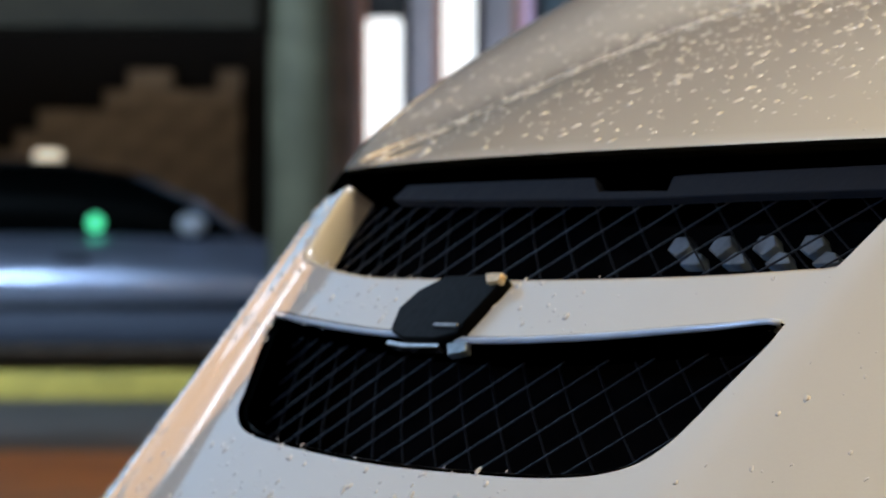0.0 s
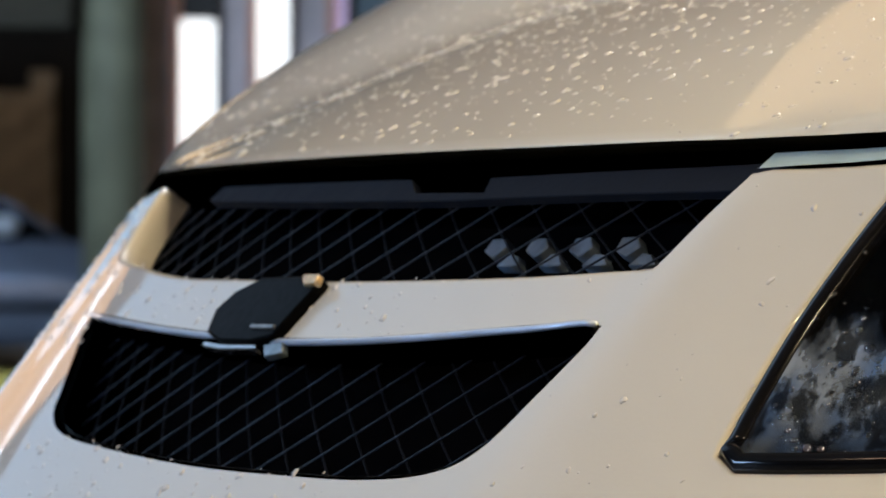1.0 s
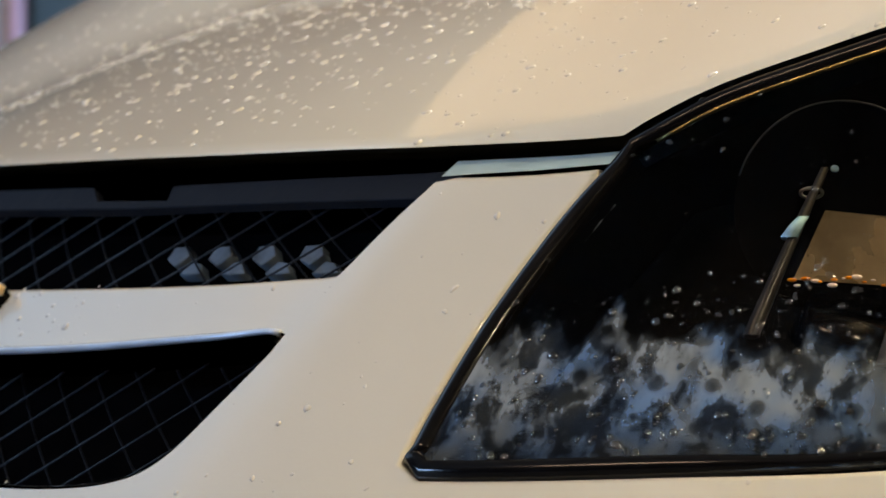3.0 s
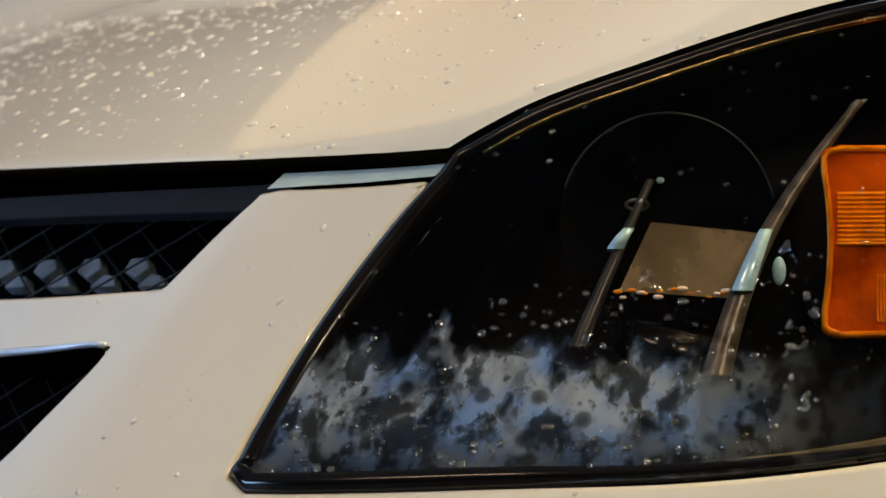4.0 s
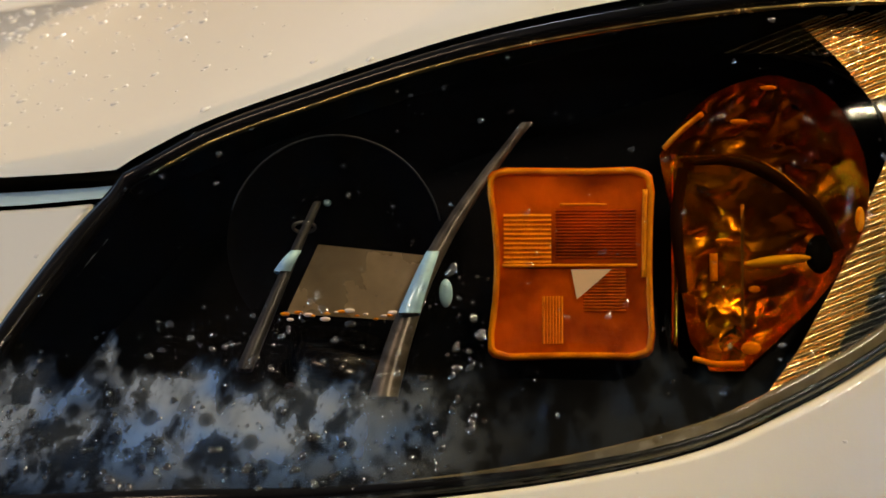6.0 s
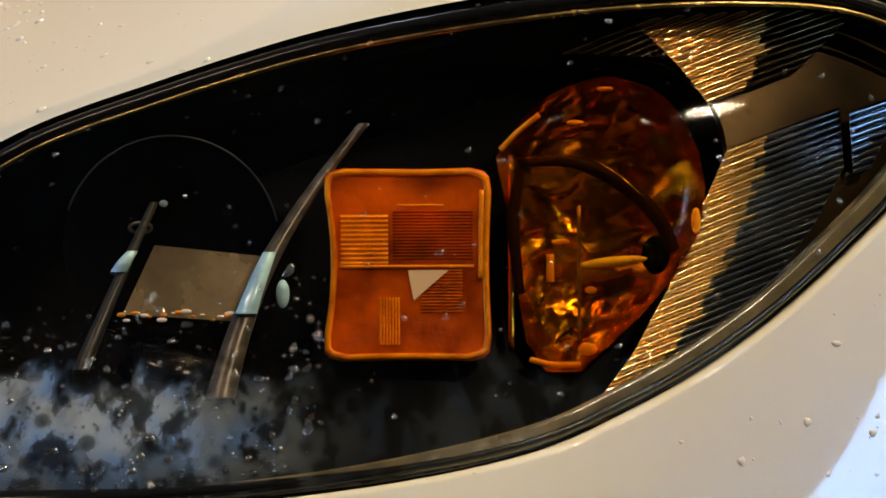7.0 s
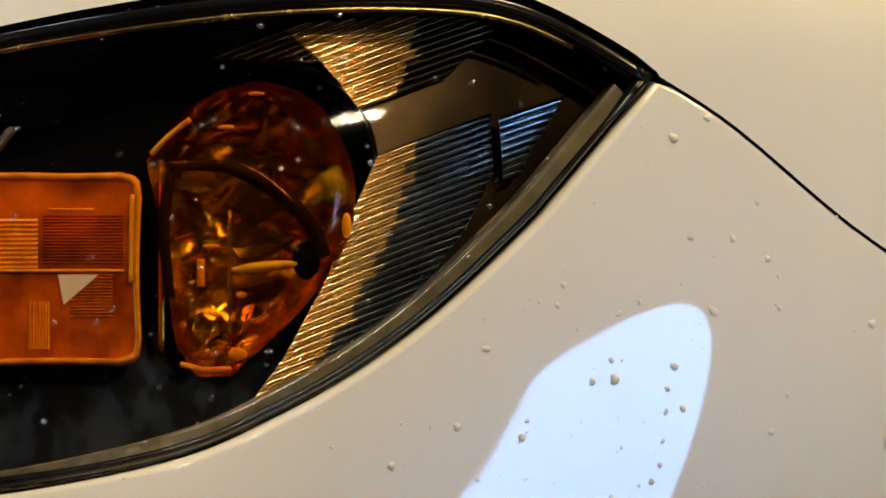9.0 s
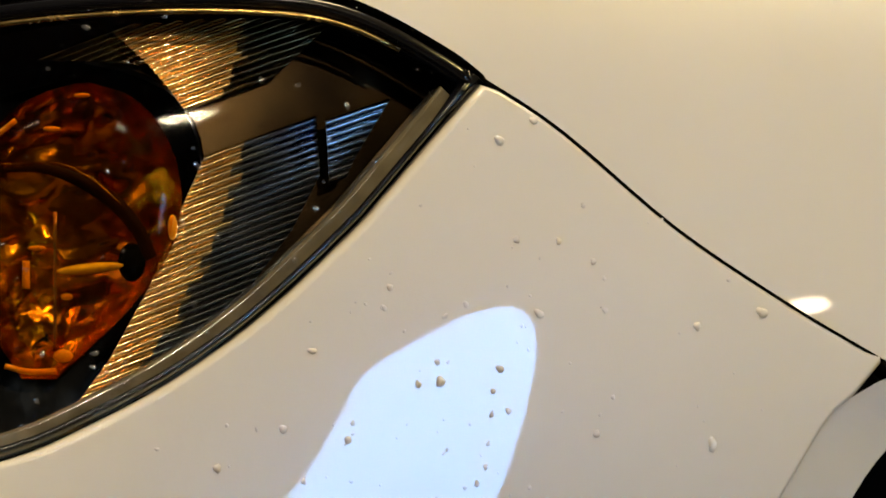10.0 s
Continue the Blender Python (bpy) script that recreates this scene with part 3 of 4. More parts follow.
def field(name, x0, x1, z0, z1, ribs, material, proud, across=False):
    """A field of fine prism ribs on the reflector's face."""
    bm = bmesh.new()
    for i in range(ribs):
        if across:
            a, b = x0 + (x1 - x0) * i / ribs, x0 + (x1 - x0) * (i + 1) / ribs
            q = [(a, 0, z0), (a, 0, z1), ((a + b) / 2, -proud, z1), ((a + b) / 2, -proud, z0), (b, 0, z1), (b, 0, z0)]
        else:
            a, b = z0 + (z1 - z0) * i / ribs, z0 + (z1 - z0) * (i + 1) / ribs
            q = [(x1, 0, a), (x0, 0, a), (x0, -proud, (a + b) / 2), (x1, -proud, (a + b) / 2), (x0, 0, b), (x1, 0, b)]
        v = [bm.verts.new(SQ @ Vector((x, y - 0.0004, z))) for x, y, z in q]
        bm.faces.new((v[0], v[1], v[2], v[3]))
        bm.faces.new((v[3], v[2], v[4], v[5]))
    bmesh.ops.recalc_face_normals(bm, faces=bm.faces)
    return part(name, bm, material, headlamp, smooth=False)


# bright and shaded patches of the face are put into the fields' colours
field("prism_field", -0.0285, -0.0080, -0.0005, 0.0215, 11, AMBERLIGHT, 0.0010)
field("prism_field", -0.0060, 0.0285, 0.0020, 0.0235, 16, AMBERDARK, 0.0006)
field("prism_field", -0.0120, -0.0030, -0.0345, -0.0140, 7, AMBERLIGHT, 0.0010, True)
field("prism_field", 0.0060, 0.0240, -0.0210, -0.0020, 14, mat("amber_ribs", (0.62, 0.16, 0.01), 0.25, 0.3, var=0.3, scale=200), 0.0010)
tube("moulded_line", [SQ @ Vector((-0.029 + 0.058 * i / 8, -0.0010, -0.0008)) for i in range(9)], 0.0007, AMBERLIGHT, headlamp)
tube("moulded_line", [SQ @ Vector((-0.004 + 0.020 * i / 8, -0.0010, 0.0255)) for i in range(9)], 0.0005, AMBERLIGHT, headlamp)
# right-hand glow line and, below, a pale glint triangle, both painted in colour
tube("edge_highlight", [SQ @ Vector((0.0325 - 0.0006 * (1 - (z / 0.032) ** 2), -0.0012, z)) for z in [-0.006 + 0.038 * i / 10 for i in range(11)]], 0.0011, AMBERLIGHT, headlamp)
tri = bmesh.new()
for x, z in ((0.0005, -0.0025), (0.0180, -0.0025), (0.0030, -0.0155)):
    tri.verts.new(SQ @ Vector((x, -0.0022, z)))
tri.faces.new(tri.verts)
part("prism_glint", tri, PALE, headlamp, smooth=False)
frame_path = [SQ @ Vector((x * 0.955, -0.0005, z * 0.955)) for x, z in outline]
tube("moulded_frame", frame_path, 0.0014, mat("amber_border", (1.0, 0.24, 0.004), 0.16, 0.1, var=0.5, scale=90, bump=0.6), headlamp, closed=True)

# rounded amber indicator bowl with facets inside
BW = facing((0.6852, 0.2826, 0.7296), YV - 2)
# side lines of the bowl from its foot to its crown: height, then left and right edge
BH = (-0.0635, -0.051, -0.037, -0.0195, -0.0025, 0.0147, 0.0293, 0.0416, 0.0538, 0.0620, 0.0640)
BL = (-0.0230, -0.0315, -0.0340, -0.0367, -0.0380, -0.0416, -0.0447, -0.0367, -0.0257, -0.0090, 0.0010)
BR = (-0.0080, 0.0061, 0.0208, 0.0355, 0.0440, 0.0464, 0.0440, 0.0391, 0.0306, 0.0180, 0.0070)


def egg(depth, jitter, nu, nw, seed):
    bm = bmesh.new()
    rg = random.Random(seed)
    grid = []
    for i in range(nu + 1):
        rowv = []
        for j in range(nw + 1):
            u, w = -1 + 2 * i / nu, -1 + 2 * j / nw
            z = 0.064 * w
            a, b = np.interp(z, BH, BL), np.interp(z, BH, BR)
            x = (a + b) / 2 + (b - a) / 2 * u
            edge_in = max(0.0, 1 - u * u) * max(0.0, 1 - w ** 4)
            k = 0 if abs(u) == 1 or abs(w) == 1 else jitter
            rowv.append(bm.verts.new(BW @ Vector((x + rg.uniform(-k, k), depth * edge_in ** 0.6 + rg.uniform(-k, k), z + rg.uniform(-k, k)))))
        grid.append(rowv)
    for i in range(nu):
        for j in range(nw):
            bm.faces.new((grid[i][j], grid[i + 1][j], grid[i + 1][j + 1], grid[i][j + 1]))
    return bm


indicator = part("indicator_bowl", egg(0.019, 0.0026, 14, 30, 4), AMBERMETAL, headlamp, "faceted amber indicator bowl")
part("indicator_cover", egg(-0.014, 0.0, 24, 28, 1), AMBERGLASS, headlamp, "clear amber cover").visible_shadow = False


def band(name, pts, widths, material, label=""):
    """A flat moulded band through (x, y, z) places of the bowl, with a raised middle."""
    P = [BW @ Vector(p) for p in curve(pts, 5)]
    W = np.interp(np.linspace(0, 1, len(P)), np.linspace(0, 1, len(widths)), widths)
    bm = bmesh.new()
    rows = []
    ahead = BW.to_3x3() @ Vector((0, -1, 0))
    for k, p in enumerate(P):
        d = (P[min(k + 1, len(P) - 1)] - P[max(k - 1, 0)]).normalized()
        side = d.cross(ahead).normalized()
        rows.append([bm.verts.new(p + side * W[k] * u + ahead * 0.0012 * (1 - u * u)) for u in (-1, -0.5, 0, 0.5, 1)])
    for a, b in zip(rows, rows[1:]):
        for j in range(4):
            bm.faces.new((a[j], a[j + 1], b[j + 1], b[j]))
    return part(name, bm, material, headlamp, label)


AMBERBOWLSHADE = mat("amber_bowl_shade", (0.016, 0.004, 0.0005), 0.5, 0.0, spec=0.03, var=0.5, scale=70, bump=0.2, bscale=120)
# near-black bands that put the bowl's inner shade into colour
band("bowl_shade", [(-0.030, -0.003, 0.026), (-0.010, -0.007, 0.026), (0.012, -0.004, 0.016), (0.026, -0.003, 0.002), (0.033, -0.001, -0.012)], (0.0008, 0.0022, 0.0034, 0.0032, 0.0026), AMBERBOWLSHADE, "dark arch of painted shade inside the bowl")
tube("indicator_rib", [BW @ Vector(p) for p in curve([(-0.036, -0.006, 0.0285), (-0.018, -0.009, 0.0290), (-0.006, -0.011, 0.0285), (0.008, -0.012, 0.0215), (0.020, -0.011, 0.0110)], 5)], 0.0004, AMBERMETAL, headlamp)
band("bowl_shade", [(-0.034, -0.002, 0.024), (-0.037, -0.004, 0.000), (-0.034, -0.004, -0.030)], (0.0022, 0.0028, 0.0018), AMBERBOWLSHADE)
# bulb with its post and black socket; flash and post line painted bright orange
glass_bulb = bmesh.new()
bmesh.ops.create_uvsphere(glass_bulb, u_segments=20, v_segments=12, radius=1, matrix=BW @ Matrix.Translation((0.006, -0.004, -0.0165)) @ Matrix.Rotation(radians(-6), 4, "Y") @ Matrix.Diagonal((0.0150, 0.004, 0.0026, 1)))
part("bulb", glass_bulb, mat("bulb_flash", (1.0, 0.40, 0.02), 0.10, 0.2, 0.8, var=0.5, scale=130, bump=0.5, bscale=160), headlamp, "amber bulb painted bright for its flash")
tube("bulb_post", [BW @ Vector((-0.0085, -0.006, -0.050 + 0.058 * i / 10)) for i in range(11)], [0.0006 + 0.0003 * abs(math.sin(i * 1.7)) for i in range(11)], mat("post_glint", (0.55, 0.24, 0.05), 0.2, 0.8, var=0.7, scale=150), headlamp)
tube("bulb_post", [BW @ Vector((-0.0210, -0.004, -0.025 + 0.012 * i / 8)) for i in range(9)], 0.0017, AMBERLIGHT, headlamp)
# bright tubes and beads painted as highlights: the foot, the shoulder and small glints
tube("foot_highlight", [BW @ Vector(p) for p in curve([(-0.0300, 0.000, -0.0585), (-0.0200, -0.002, -0.0608), (-0.0080, -0.001, -0.0605)], 5)], 0.0013, AMBERLIGHT, headlamp)
tube("shoulder_highlight", [BW @ Vector(p) for p in curve([(-0.0425, -0.001, 0.0325), (-0.0350, -0.003, 0.0400), (-0.0255, -0.004, 0.0475)], 5)], 0.0012, AMBERLIGHT, headlamp)
for gx, gz, gw, gh in ((0.0030, 0.0585, 0.0038, 0.0010), (-0.0100, 0.0440, 0.0040, 0.0011), (-0.0165, -0.0075, 0.0042, 0.0011), (-0.0050, -0.0540, 0.0045, 0.0028), (0.0420, 0.0015, 0.0022, 0.0055), (-0.0035, -0.0285, 0.0028, 0.0016)):
    glint_bead = bmesh.new()
    bmesh.ops.create_uvsphere(glint_bead, u_segments=10, v_segments=6, radius=1, matrix=BW @ Matrix.Translation((gx, -0.003, gz)) @ Matrix.Diagonal((gw, 0.001, gh, 1)))
    part("prism", glint_bead, AMBERLIGHT, headlamp)
bulb = bmesh.new()
bmesh.ops.create_uvsphere(bulb, u_segments=20, v_segments=12, radius=1, matrix=facing((0.699, 0.303, 0.7161), YV) @ Matrix.Diagonal((0.006, 0.006, 0.0085, 1)))
part("bulb_socket", bulb, DARK, headlamp)
tube("indicator_edge", [BW @ Vector((-0.038, 0.0, -0.055 + 0.085 * i / 12)) for i in range(13)], 0.0016, AMBERMETAL, headlamp)

# reflector round the outer end: a smooth sheet with ribbed fields standing on it
panel("reflector_sheet", curve([(0.785, -0.002), (0.83, 0.000), (0.882, -0.013), (0.936, -0.042), (0.952, -0.060), (0.905, -0.108), (0.825, -0.166), (0.790, -0.173), (0.82, -0.13), (0.842, -0.085), (0.834, -0.045), (0.812, -0.022)], 4, True), mat("dim_reflector", (0.024, 0.014, 0.0045), 0.3, 0.9, var=0.6, scale=30), headlamp, off=-0.034, step=0.01, edge=0.001, depth=0.004, label="smoky metal reflector")


def ribbed(name, lo_side, hi_side, v0, v1, off, pitch, amp, material, label, frayed=(0, 0)):
    """Fine rounded ribs between two side lines given as (v, s) pairs; a frayed side ends unevenly."""
    count, ns, seg = int(round((v1 - v0) / pitch)), 16, 6
    verts, faces = [], []
    for r in range(count):
        base = len(verts)
        fray = 0.0028 * math.sin(r * 2.3 + v0 * 40) + 0.0018 * math.sin(r * 5.1)
        for k in range(seg + 1):
            f = k / seg
            v = v0 + (r + f) * pitch
            a, b = np.interp(v, *zip(*lo_side)) + fray * frayed[0], np.interp(v, *zip(*hi_side)) + fray * frayed[1]
            for i in range(ns + 1):
                s = a + (b - a) * i / ns
                w = v + 0.22 * (s - 0.83)
                verts.append(S(s, w) + np.array((0.84, -0.50, 0.20)) * (off + amp * (1 - (2 * f - 1) ** 2)))
        n = ns + 1
        faces += [(base + k * n + i, base + k * n + i + 1, base + (k + 1) * n + i + 1, base + (k + 1) * n + i) for k in range(seg) for i in range(ns)]
    return link_mesh(name, verts, faces, material, headlamp, label)


UP_LO = [(-0.050, 0.8300), (-0.035, 0.8220), (-0.02, 0.8130), (-0.002, 0.8010), (0.010, 0.790)]
UP_MID = [(-0.050, 0.8490), (-0.03, 0.8580), (-0.002, 0.8640), (0.010, 0.862)]
UP_HI = [(-0.050, 0.8700), (-0.03, 0.9050), (-0.010, 0.9000), (0.010, 0.880)]
UP_IN = [(-0.030, 0.8180), (-0.02, 0.8090), (-0.002, 0.7700), (0.010, 0.745)]
ribbed("upper_reflector", UP_LO, UP_MID, -0.050, 0.0012, -0.030, 0.0032, 0.0015, RIBBED, "ribbed warm silver reflector", (0, 1))
# side and inner ribs are coloured dark where the lamp's reflection fades
ribbed("upper_side_facet", UP_MID, UP_HI, -0.050, -0.0052, -0.030, 0.0032, 0.0015, SHADEDRIBS, "dim part of the ribbed reflector, shade in its colour", (1, 0))
ribbed("upper_inner_facet", UP_IN, UP_LO, -0.0212, 0.0012, -0.030, 0.0032, 0.0015, SHADEDRIBS, "dim part of the ribbed reflector, shade in its colour")
HI_SIDE = [(-0.172, 0.7830), (-0.160, 0.8200), (-0.140, 0.8540), (-0.120, 0.8760), (-0.100, 0.8900), (-0.074, 0.8895)]
LO_SIDE = [(-0.172, 0.7600), (-0.160, 0.7780), (-0.146, 0.7930), (-0.120, 0.8120), (-0.0945, 0.8251), (-0.072, 0.8384)]
MID_SIDE = [(-0.172, 0.7790), (-0.160, 0.8020), (-0.140, 0.8230), (-0.120, 0.8370), (-0.100, 0.8480), (-0.074, 0.8560)]
ribbed("lower_reflector", LO_SIDE, MID_SIDE, -0.172, -0.074, -0.030, 0.0032, 0.0015, RIBBED, "ribbed warm silver reflector", (0, 1))
ribbed("side_facet", MID_SIDE, HI_SIDE, -0.172, -0.074, -0.030, 0.0032, 0.0015, COOLSHADERIBS, "cool dim part of the ribbed reflector, shade in its colour", (1, 0))
ribbed("outer_reflector", [(-0.106, 0.8930), (-0.075, 0.8922)], [(-0.106, 0.9010), (-0.098, 0.9060), (-0.075, 0.9260)], -0.106, -0.076, -0.024, 0.0032, 0.0015, COOLSHADERIBS, "cool dim part of the ribbed reflector, shade in its colour")

# main beam: dark bowl, thin round rim, two slanting stays and a mirror plate
MB = facing((0.5665, 0.1395, 0.7220), 57.0)
bowl2 = bmesh.new()
gb = []
for i in range(13):
    r = 0.047 * i / 12
    gb.append([bowl2.verts.new(MB @ Vector((r * math.cos(a), 0.004 + 0.022 * (1 - (i / 12) ** 2), r * math.sin(a)))) for a in [2 * math.pi * j / 40 for j in range(40)]])
for i in range(12):
    for j in range(40):
        bowl2.faces.new((gb[i][j], gb[i + 1][j], gb[i + 1][(j + 1) % 40], gb[i][(j + 1) % 40]))
bmesh.ops.remove_doubles(bowl2, verts=bowl2.verts, dist=1e-5)
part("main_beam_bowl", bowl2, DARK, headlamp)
tube("bowl_rim", [MB @ Vector((0.047 * math.cos(a), 0.003, 0.047 * math.sin(a))) for a in [math.radians(12 + 150 * j / 40) for j in range(41)]], 0.0004, mat("grey_rim", (0.03, 0.032, 0.035), 0.3, 0.4, var=0.5, scale=60), headlamp)


def stay(name, a, b, w0, w1, material, bow=(0, 0, 0)):
    """A flat tapered stay between two places, with rounded edges."""
    a, b = Vector(a), Vector(b)
    d = (b - a).normalized()
    side = Vector((0.60, 0.80, 0)).normalized()
    back = d.cross(side).normalized()
    bm = bmesh.new()
    rows = []
    for i in range(13):
        t = i / 12
        w = w0 + (w1 - w0) * t
        c = a.lerp(b, t) + back * 0.002 * math.sin(math.pi * t) + Vector(bow) * math.sin(math.pi * t)
        rows.append([bm.verts.new(c + side * w * x + back * y) for x, y in ((-1, 0.0015), (-0.7, -0.0005), (0.7, -0.0005), (1, 0.0015), (1, 0.004), (-1, 0.004))])
    for i in range(12):
        for j in range(6):
            bm.faces.new((rows[i][j], rows[i][(j + 1) % 6], rows[i + 1][(j + 1) % 6], rows[i + 1][j]))
    bmesh.ops.recalc_face_normals(bm, faces=bm.faces)
    return part(name, bm, material, headlamp, "worn bright metal stay")


# pale blue pieces laid on the stays as painted highlights and glints
PALEBLUE = mat("pale_blue_highlight", (0.40, 0.66, 1.0), 0.2, 0.15, 0.5, var=0.25, scale=150)
stay("stay", (0.6132, 0.2091, 0.7729), (0.6082, 0.1365, 0.6543), 0.0020, 0.0062, mat("smoky_stay", (0.105, 0.092, 0.078), 0.30, 0.5, var=0.6, scale=120), (-0.008, -0.006, 0.0))
stay("stay_highlight", (0.6056, 0.1645, 0.7165), (0.6076, 0.1505, 0.6900), 0.0028, 0.0046, PALEBLUE)
stay("stay", (0.5523, 0.1402, 0.7388), (0.5578, 0.0984, 0.6661), 0.0016, 0.0034, mat("dark_stay", (0.03, 0.03, 0.03), 0.3, 0.3, var=0.4, scale=90))
stay("stay_highlight", (0.5577, 0.1256, 0.7176), (0.5563, 0.1190, 0.7085), 0.0022, 0.0036, PALEBLUE)
small = bmesh.new()
bmesh.ops.create_uvsphere(small, u_segments=14, v_segments=8, radius=1, matrix=facing((0.5486, 0.1475, 0.7399), 57) @ Matrix.Diagonal((0.0020, 0.0016, 0.0016, 1)))
part("stay_glint", small, PALEBLUE, headlamp)
RG = facing((0.5441, 0.1383, 0.7292), 57)
tube("stay_ring", [RG @ Vector((0.0048 * math.cos(a), -0.002 * math.sin(a), 0.0022 * math.sin(a))) for a in [2 * math.pi * j / 24 for j in range(24)]], 0.0008, DULLCHROME, headlamp, closed=True)
plate = bmesh.new()
PL = facing((0.5900, 0.1330, 0.7003), 57.0)
for x, z in ((-0.0147, 0.0208), (0.0318, 0.0159), (0.0245, -0.0125), (-0.0285, -0.0090)):
    plate.verts.new(PL @ Vector((x, 0.004 + 0.25 * z, z)))
plate.faces.new(plate.verts)
bmesh.ops.solidify(plate, geom=plate.faces[:], thickness=0.002)
# the brown of reflected lit ground is put into the plate's colour
part("mirror_plate", plate, mat("mirror_plate", (0.34, 0.26, 0.16), 0.26, 0.45, var=0.6, scale=28), headlamp, smooth=False)
# beads coloured pale and amber as a row of painted glints
bd = random.Random(12)
for k in range(16):
    bx = -0.029 + 0.048 * k / 15 + bd.uniform(-0.0015, 0.0015)
    bz, br = -0.0095 + bd.uniform(-0.0022, 0.0016), bd.uniform(0.0006, 0.0016)
    bead = bmesh.new()
    bmesh.ops.create_uvsphere(bead, u_segments=12, v_segments=8, radius=1, matrix=PL @ Matrix.Translation((bx, -0.001, bz)) @ Matrix.Diagonal((br * 1.6, 0.001, br * 0.7, 1)))
    part("plate_glint", bead, PALE if k % 2 else AMBERLIGHT, headlamp)
sleeve = bmesh.new()
bmesh.ops.create_cone(sleeve, cap_ends=True, segments=28, radius1=0.026, radius2=0.021, depth=0.016, matrix=PL @ pose(-0.004, 0.014, -0.030, 20, 12, 0))
part("bulb_sleeve", sleeve, GLOSSBLACK, headlamp)
lens_bead = bmesh.new()
bmesh.ops.create_uvsphere(lens_bead, u_segments=16, v_segments=10, radius=1, matrix=facing((0.6112, 0.1672, 0.6998), 57) @ Matrix.Diagonal((0.0030, 0.002, 0.0062, 1)))
part("stay_glint", lens_bead, PALEBLUE, headlamp)

# the other headlamp, turned away from the viewer
other = new("headlamp")
other.parent = car
panel("lens", flip(LAMP), LENS, other, step=0.02, edge=0).visible_shadow = False
panel("housing", flip(LAMP), DARK, other, off=-0.014, step=0.02, edge=0)

# front wheel behind the arch
wheel = new("front_wheel")
wheel.parent = car
for wx, wy in ((-0.70, 1.04), (0.70, 3.25), (-0.70, 3.25)):
    other_wheel = bmesh.new()
    bmesh.ops.create_cone(other_wheel, cap_ends=True, segments=40, radius1=0.30, radius2=0.30, depth=0.19, matrix=pose(wx, wy, 0.30, 0, 90, 0))
    part("tyre", other_wheel, RUBBER, car)
tyre = bmesh.new()
bmesh.ops.create_cone(tyre, cap_ends=True, segments=48, radius1=0.30, radius2=0.30, depth=0.19, matrix=pose(0.70, 1.04, 0.30, 0, 90, 0))
bmesh.ops.bevel(tyre, geom=[e for e in tyre.edges if e.calc_face_angle(0) > 1], offset=0.03, segments=3, affect="EDGES")
part("tyre", tyre, RUBBER, wheel)
rim = bmesh.new()
bmesh.ops.create_cone(rim, cap_ends=True, segments=32, radius1=0.19, radius2=0.17, depth=0.01, matrix=pose(0.80, 1.04, 0.30, 0, 90, 0))
part("rim", rim, DULLCHROME, wheel)

# arch lip: the pale flange that turns in round the wheel opening
lipA = [p for p in ARCH if p[1] > -0.42]
lipO = [(s - 0.024 * (1 - float(ramp(s, 1.17, 1.21))), v + 0.012 * (1 - float(ramp(s, 1.19, 1.23)))) for s, v in lipA]
lipI = [(s + 0.012, v - 0.012) for s, v in lipA]
vl = list(on_body(lipO, -0.002)) + list(on_body(lipI, -0.010)) + list(on_body(lipI, -0.060))
nl = len(lipA)
link_mesh("arch_lip", vl, [(r * nl + i, r * nl + i + 1, (r + 1) * nl + i + 1, (r + 1) * nl + i) for r in (0, 1) for i in range(nl - 1)], PAINT, car, smooth=False)

# the rest of the car behind the front wings
def loft(name, sections, material, parent, label=""):
    n = len(sections[0])
    verts = [p for sct in sections for p in sct]
    faces = [(i * n + j, i * n + j + 1, (i + 1) * n + j + 1, (i + 1) * n + j) for i in range(len(sections) - 1) for j in range(n - 1)]
    faces += [tuple(range(n)), tuple(range(len(verts) - 1, len(verts) - n - 1, -1))]
    return link_mesh(name, verts, faces, material, parent, label)


def side_section(y, w, z0, z1):
    half_s = [(w - 0.06, z0), (w, z0 + 0.15), (w + 0.01, 0.58), (w - 0.01, z1 - 0.08), (w - 0.06, z1)]
    return [(x, y, z) for x, z in half_s] + [(-x, y, z) for x, z in reversed(half_s)]


loft("rear_body", [side_section(1.40, 0.80, 0.2, 0.93), side_section(2.2, 0.81, 0.2, 0.95), side_section(3.2, 0.80, 0.2, 0.97), side_section(3.75, 0.72, 0.3, 0.93)], PAINT, car)
loft("scuttle", [side_section(1.085, 0.79, 0.66, 0.90), side_section(1.39, 0.795, 0.66, 0.925)], PAINT, car)
cabin_rows = []
for y, zt, w in ((1.05, 0.90, 0.70), (1.45, 1.22, 0.62), (1.80, 1.44, 0.56), (2.4, 1.50, 0.56), (3.1, 1.42, 0.56), (3.6, 0.98, 0.62)):
    cabin_rows.append([(0.71, y, 0.90), (w, y, zt - 0.05), (w - 0.08, y, zt), (-w + 0.08, y, zt), (-w, y, zt - 0.05), (-0.71, y, 0.90)])
loft("cabin_glass", cabin_rows, mat("car_glass", (0.01, 0.012, 0.012), 0.06, var=0.2, scale=4), car, "dark cabin windows")
loft("roof_panel", [[(w, y, zt - 0.015), (w - 0.1, y, zt + 0.012), (-w + 0.1, y, zt + 0.012), (-w, y, zt - 0.015)] for y, zt, w in ((1.72, 1.40, 0.53), (1.85, 1.46, 0.53), (2.4, 1.505, 0.53), (3.05, 1.43, 0.53))], PAINT, car)

